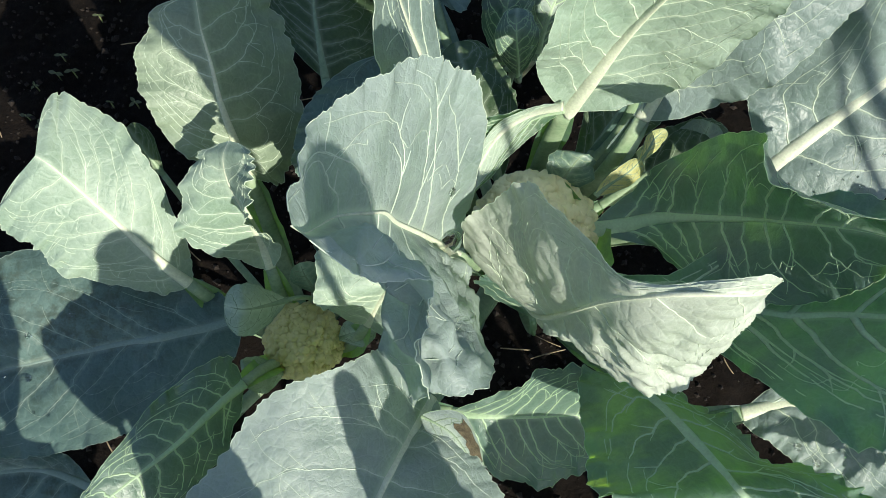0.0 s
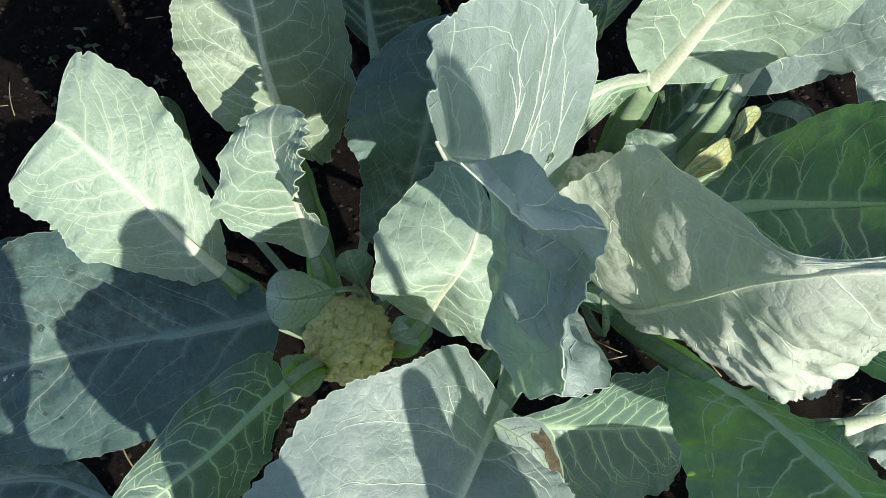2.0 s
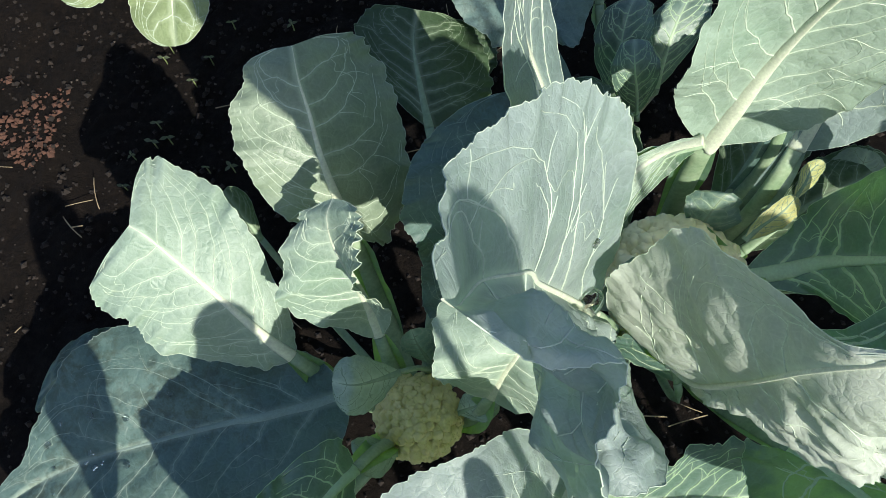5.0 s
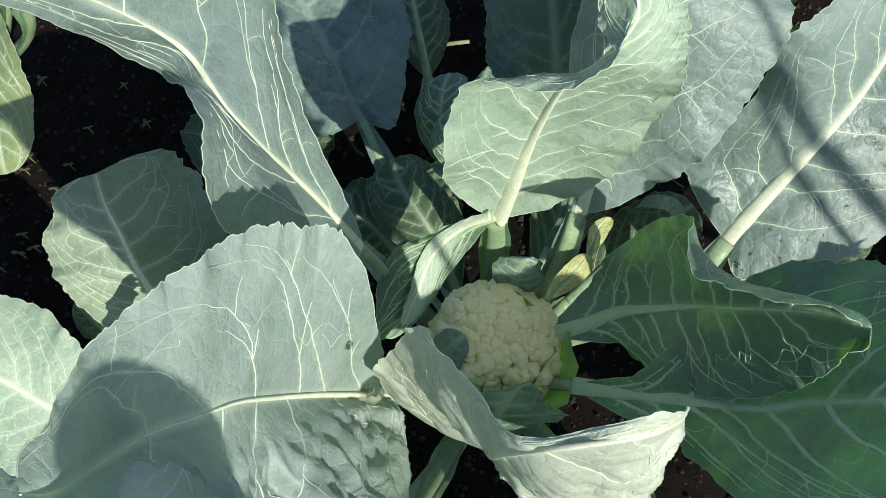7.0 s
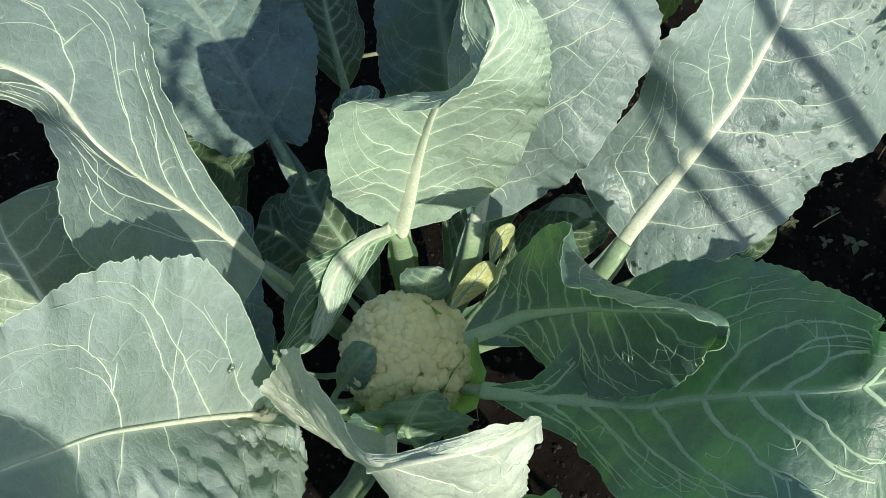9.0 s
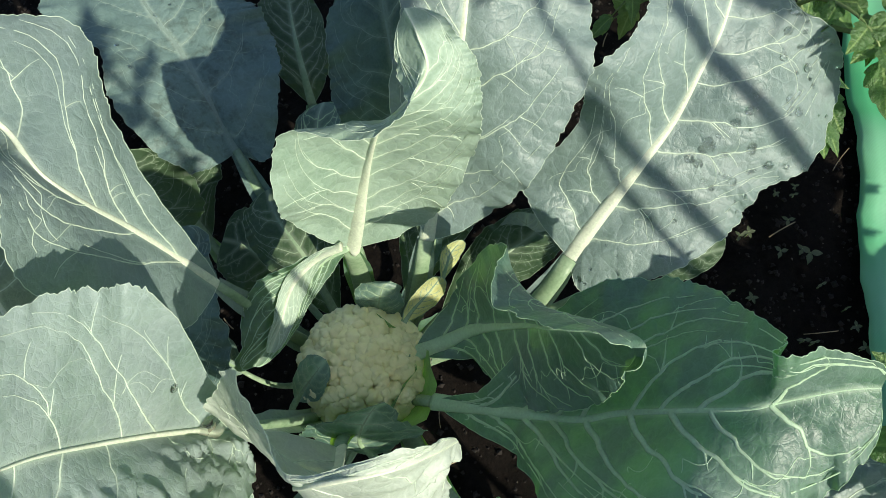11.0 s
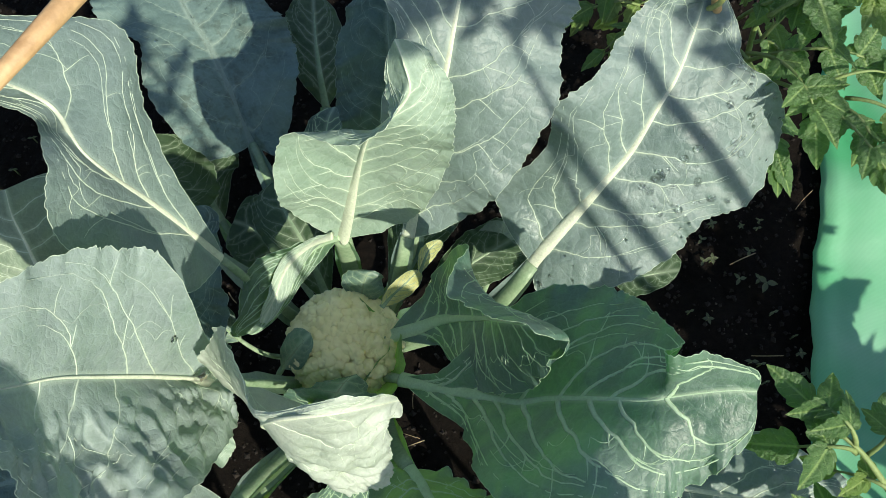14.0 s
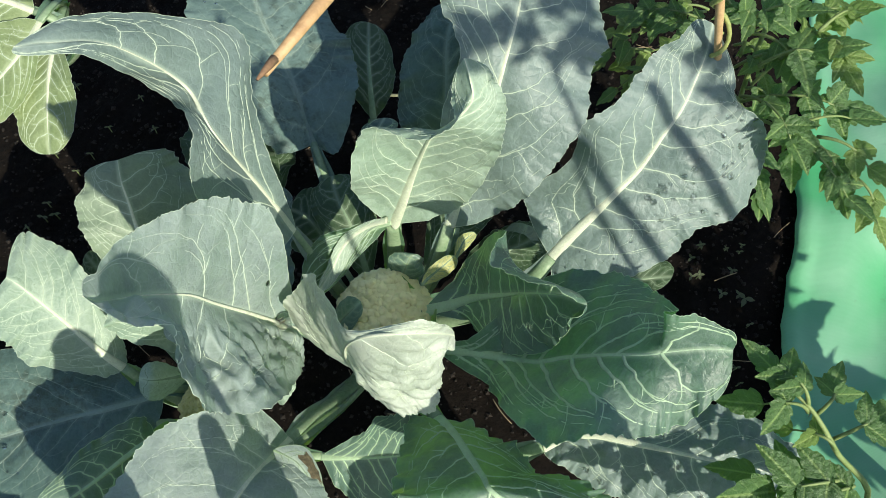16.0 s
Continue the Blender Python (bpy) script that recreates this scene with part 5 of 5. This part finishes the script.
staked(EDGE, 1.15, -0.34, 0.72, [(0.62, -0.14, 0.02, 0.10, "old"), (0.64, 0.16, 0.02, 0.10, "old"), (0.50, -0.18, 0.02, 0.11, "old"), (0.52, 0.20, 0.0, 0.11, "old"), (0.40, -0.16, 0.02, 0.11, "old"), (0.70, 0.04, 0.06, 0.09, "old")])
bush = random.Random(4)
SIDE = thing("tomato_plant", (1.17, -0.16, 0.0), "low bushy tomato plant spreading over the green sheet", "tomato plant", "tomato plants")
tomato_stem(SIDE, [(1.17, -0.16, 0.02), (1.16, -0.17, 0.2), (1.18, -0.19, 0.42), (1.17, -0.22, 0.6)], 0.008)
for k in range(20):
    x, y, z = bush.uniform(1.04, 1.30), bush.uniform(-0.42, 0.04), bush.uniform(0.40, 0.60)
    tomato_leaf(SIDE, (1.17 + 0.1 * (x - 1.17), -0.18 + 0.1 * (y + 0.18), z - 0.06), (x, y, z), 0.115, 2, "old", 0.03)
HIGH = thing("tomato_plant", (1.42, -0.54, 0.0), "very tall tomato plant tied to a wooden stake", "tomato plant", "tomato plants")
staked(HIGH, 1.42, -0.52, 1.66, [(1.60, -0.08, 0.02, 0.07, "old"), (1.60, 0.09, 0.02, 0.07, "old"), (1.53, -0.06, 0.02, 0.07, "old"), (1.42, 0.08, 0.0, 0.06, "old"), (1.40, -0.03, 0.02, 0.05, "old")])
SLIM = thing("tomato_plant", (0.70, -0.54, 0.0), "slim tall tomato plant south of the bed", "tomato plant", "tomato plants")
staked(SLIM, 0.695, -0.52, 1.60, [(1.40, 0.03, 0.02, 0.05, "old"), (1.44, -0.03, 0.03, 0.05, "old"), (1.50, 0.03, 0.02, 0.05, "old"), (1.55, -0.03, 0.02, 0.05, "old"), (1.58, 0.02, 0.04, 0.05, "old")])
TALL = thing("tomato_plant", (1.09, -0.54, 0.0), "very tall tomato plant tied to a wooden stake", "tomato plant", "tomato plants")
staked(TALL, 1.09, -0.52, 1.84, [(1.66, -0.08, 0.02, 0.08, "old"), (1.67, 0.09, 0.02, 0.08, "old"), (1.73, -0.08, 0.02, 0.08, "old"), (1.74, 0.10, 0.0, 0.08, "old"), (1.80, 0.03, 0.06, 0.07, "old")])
# two stakes out of view, added for their shadows
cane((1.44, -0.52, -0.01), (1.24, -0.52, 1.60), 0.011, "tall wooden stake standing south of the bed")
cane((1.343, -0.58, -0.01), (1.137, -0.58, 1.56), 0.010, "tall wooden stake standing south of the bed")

# ---- water drops ----
def water(name, body):
    m, t, bsdf, out = material(name)
    bsdf.inputs["Base Color"].default_value = (1, 1, 1, 1)
    bsdf.inputs["Roughness"].default_value, bsdf.inputs["IOR"].default_value = 0.02, 1.33
    bsdf.inputs["Transmission Weight"].default_value = 1.0
    clear = t.nodes.new("ShaderNodeBsdfTransparent")
    both = node(t, "ShaderNodeMixShader", Fac=body)
    t.links.new(clear.outputs[0], both.inputs[1])
    t.links.new(bsdf.outputs[0], both.inputs[2])
    t.links.new(both.outputs[0], out.inputs["Surface"])
    return m


WATER, WATER_DEEP = water("water", 0.75), water("water_pool", 1.0)


def drop_mesh(seed):
    bm = bmesh.new()
    bmesh.ops.create_uvsphere(bm, u_segments=14, v_segments=9, radius=1.0)
    for v in bm.verts:
        v.co.x *= 1 + 0.12 * noise.noise(v.co + Vector((seed, 0, 0)))
        v.co.y *= 1 + 0.12 * noise.noise(v.co + Vector((0, seed, 4)))
        v.co.z = max(v.co.z, -0.25) * 0.62
    me = bpy.data.meshes.new("water_drop")
    bm.to_mesh(me)
    bm.free()
    me.materials.append(WATER)
    for p in me.polygons:
        p.use_smooth = True
    return me


DROPS = [drop_mesh(i * 3.1) for i in range(3)]


def drop(on, u, v, size, lift=0.0):
    p, q = Vector(on(u, v)), Vector(on(u, v, 1.0))
    up = q - p
    if up.z < 0:
        up = -up
    ob = new("water_drop", lot.choice(DROPS))
    ob.matrix_basis = Matrix.Translation(p + up * (size * 0.18 + lift)) @ up.to_track_quat("Z", "Y").to_matrix().to_4x4() @ Matrix.Scale(size, 4)
    return tagged(ob, "clear round water drop resting on a leaf", "water drop", "drops on the leaves")


pool = drop(leaf_wet, 0.125, -0.12, 0.0155, 0.002)
pool.data = pool.data.copy()
pool.data.materials[0] = WATER_DEEP
silt = part_of("silt", mesh_of("silt", *tube([(-0.4, -0.1, -0.06), (-0.2, 0.1, -0.02), (0.1, -0.05, -0.02), (0.3, 0.1, -0.05)], (0.04, 0.13, 0.12, 0.03), 7, 0.3)), STEM, pool, "brown silt inside the drop")
silt.matrix_parent_inverse = Matrix()
drop(leaf_wet, 0.20, -0.42, 0.0045)
for k in range(64):
    drop(leaf_dewy, lot.uniform(0.36, 0.80), lot.uniform(0.30, 0.97), lot.choice((0.0018, 0.0022, 0.0028, 0.0036, 0.0052)))
for k in range(22):
    drop(leaf_dewy, lot.uniform(0.1, 0.4), lot.uniform(0.3, 0.95), lot.choice((0.0015, 0.002, 0.0028)))
for k in range(30):
    drop(leaf_dusty, lot.uniform(0.3, 0.9), lot.uniform(-0.9, 0.9), lot.choice((0.0014, 0.002, 0.0028, 0.004)))
for k in range(40):
    drop(leaf_low, lot.uniform(0.2, 0.9), lot.uniform(-0.9, 0.9), lot.choice((0.0014, 0.002, 0.003, 0.0045)))
for k in range(24):
    drop(leaf_far, lot.uniform(0.35, 0.9), lot.uniform(-0.9, 0.9), lot.choice((0.0016, 0.002, 0.003)))

# a rotten brown spot near a leaf's edge
ROT = mottled("leaf_rot", (0.018, 0.015, 0.010), (0.17, 0.14, 0.075), 170, 0.8, 0.6)
spot = []


def on_leaf(u, v, lift):
    p, q = Vector(leaf_lobe(u, v)), Vector(leaf_lobe(u, v, 1.0))
    return tuple(p + (q - p) * (lift if (q - p).z > 0 else -lift))


for ring in range(5):
    for k in range(20):
        a = k * math.pi / 10
        reach = ring / 4 * (0.85 + 0.9 * noise.noise(Vector((math.cos(a) * 1.9, math.sin(a) * 1.9, 3))))
        spot.append(on_leaf(0.64 + 0.24 * reach * math.sin(a), -0.55 + 0.40 * reach * math.cos(a), 0.0014 - 0.0007 * ring / 4 + 0.0012 * noise.noise(Vector((ring, k * 0.7, 1)))))
part_of("brown_spot", mesh_of("brown_spot", spot, [(r * 20 + k, r * 20 + (k + 1) % 20, r * 20 + 20 + (k + 1) % 20, r * 20 + 20 + k) for r in range(4) for k in range(20)]), ROT, plant_1, "brown rotten spot on the leaf")

TWIG = [(0.139, 0.825, 0.050), (0.170, 0.815, 0.071), (0.202, 0.804, 0.087), (0.233, 0.794, 0.100)]
twig = thing("dry_stalk", tuple(TWIG[0]), "thin pale dry stalk lying under the leaves", "stalk")
part_of("stem", mesh_of("stem", *tube(TWIG, (0.0038, 0.0036, 0.0034, 0.003), 8)), STEM, twig)

# ---- what lies and sprouts on the soil ----
rng = np.random.default_rng(5)


def crumbs(count, spread_x, spread_y, sizes, mat, name, label, heap=False):
    pieces = []
    for k in range(count):
        x, y = rng.uniform(*spread_x), rng.uniform(*spread_y)
        if heap and noise.noise(Vector((x * 14, y * 14, 2))) + 0.9 - 1.6 * math.hypot((x - sum(spread_x) / 2) / (spread_x[1] - spread_x[0]), (y - sum(spread_y) / 2) / (spread_y[1] - spread_y[0])) * 2 < 0:
            continue
        r = rng.uniform(*sizes) * rng.uniform(0.5, 1.0)
        pts = np.array([(1, 0, 0), (-1, 0, 0), (0, 1, 0), (0, -1, 0), (0, 0, 1), (0, 0, -1)]) * r * rng.uniform(0.6, 1.3, (6, 1))
        a = rng.uniform(0, 6.3)
        turn = np.array([(math.cos(a), -math.sin(a), 0), (math.sin(a), math.cos(a), 0), (0, 0, 1)])
        h = 0.018 * noise.noise(Vector((x * 5, y * 5, 0))) + 0.011 * noise.noise(Vector((x * 26, y * 26, 3))) - 0.012
        pieces.append((pts @ turn.T + (x, y, h + r * 0.3), [(0, 2, 4), (2, 1, 4), (1, 3, 4), (3, 0, 4), (2, 0, 5), (1, 2, 5), (3, 1, 5), (0, 3, 5)]))
    ob = part_of(name, mesh_of(name, *joined(pieces)), mat, None)
    for p in ob.data.polygons:
        p.use_smooth = False
    return tagged(ob, label, "soil", kind="stuff")


# dark soil; crumbs and grit are darkened further to hold shade on the bed
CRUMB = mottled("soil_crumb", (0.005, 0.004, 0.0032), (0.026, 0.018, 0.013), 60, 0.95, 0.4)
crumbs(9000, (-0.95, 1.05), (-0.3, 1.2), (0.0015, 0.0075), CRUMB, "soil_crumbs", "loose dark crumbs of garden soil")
GRIT = mottled("pale_grit", (0.03, 0.025, 0.02), (0.11, 0.09, 0.07), 120, 0.9, 0.3)
crumbs(1300, (-0.95, 1.0), (-0.3, 1.2), (0.0012, 0.0035), GRIT, "soil_grit", "pale specks of grit and husk on the soil")
CLAY = mottled("dry_clay", (0.05, 0.025, 0.016), (0.12, 0.055, 0.035), 50, 0.95, 0.5)
crumbs(1000, (-0.86, -0.63), (0.52, 0.77), (0.002, 0.008), CLAY, "clay_clods", "dry reddish clods of clay on the soil", True)
STRAW = mottled("dry_straw", (0.22, 0.16, 0.09), (0.42, 0.33, 0.20), 60, 0.8, 0.3)
straw = []
for k in range(110):
    x, y = rng.uniform(-0.95, 1.0), rng.uniform(-0.2, 1.1)
    a, ln = rng.uniform(0, 6.3), rng.uniform(0.012, 0.06)
    t = np.linspace(-0.5, 0.5, 6)
    pts = np.stack([x + ln * t * math.cos(a) + 0.2 * ln * t**2, y + ln * t * math.sin(a), np.full(6, 0.012) + 0.004 * rng.random()], 1)
    straw.append(tube(pts, np.full(6, rng.uniform(0.0005, 0.0011)), 5))
tagged(part_of("dry_straw", mesh_of("dry_straw", *joined(straw)), STRAW, None), "thin dry bits of straw on the soil", "straw", kind="stuff")

SPROUT = leaf_material("seedling_leaf", (0.06, 0.08, 0.04), (0.12, 0.14, 0.08), (0.15, 0.22, 0.05), 0.3, 0.5)


def seedling(at, size, leaves):
    ob = thing("weed_seedling", at, "small weed seedling sprouting from dark soil", "weed", "weed seedlings")
    part_of("stem", mesh_of("stem", *tube([Vector(at) + Vector((0, 0, -0.01)), Vector(at) + Vector((0.001, 0, 0.01)), Vector(at) + Vector((0, 0.001, 0.018))], (0.0012, 0.001, 0.0008), 6)), TOMATO_STEM, ob)
    for i in range(leaves):
        a = i * 2 * math.pi / leaves + lot.uniform(-0.3, 0.3)
        u = np.linspace(0, 1, 8)
        w = 0.26 * np.sin(np.pi * u**0.8)
        verts, faces = [], []
        for k in range(8):
            for s in (-1, 0, 1):
                r, h = u[k] * size, 0.016 + size * (0.35 * u[k] - 0.4 * u[k]**2) + 0.08 * size * abs(s)
                verts.append((at[0] + r * math.cos(a) - s * w[k] * size * math.sin(a), at[1] + r * math.sin(a) + s * w[k] * size * math.cos(a), at[2] + h))
        faces = [(k * 3 + j, k * 3 + j + 1, k * 3 + j + 4, k * 3 + j + 3) for k in range(7) for j in range(2)]
        part_of("leaf", mesh_of("leaf", verts, faces), SPROUT, ob)
    return ob


for k in range(26):
    x, y = lot.uniform(0.70, 0.93), lot.uniform(0.12, 0.56)
    seedling((x, y, -0.008), lot.uniform(0.006, 0.013), lot.choice((2, 3, 4)))
seedling((0.885, 0.345, -0.008), 0.020, 3)
for k in range(22):
    x, y = lot.uniform(-0.62, -0.12), lot.uniform(0.50, 0.95)
    seedling((x, y, -0.008), lot.uniform(0.006, 0.014), lot.choice((2, 3)))
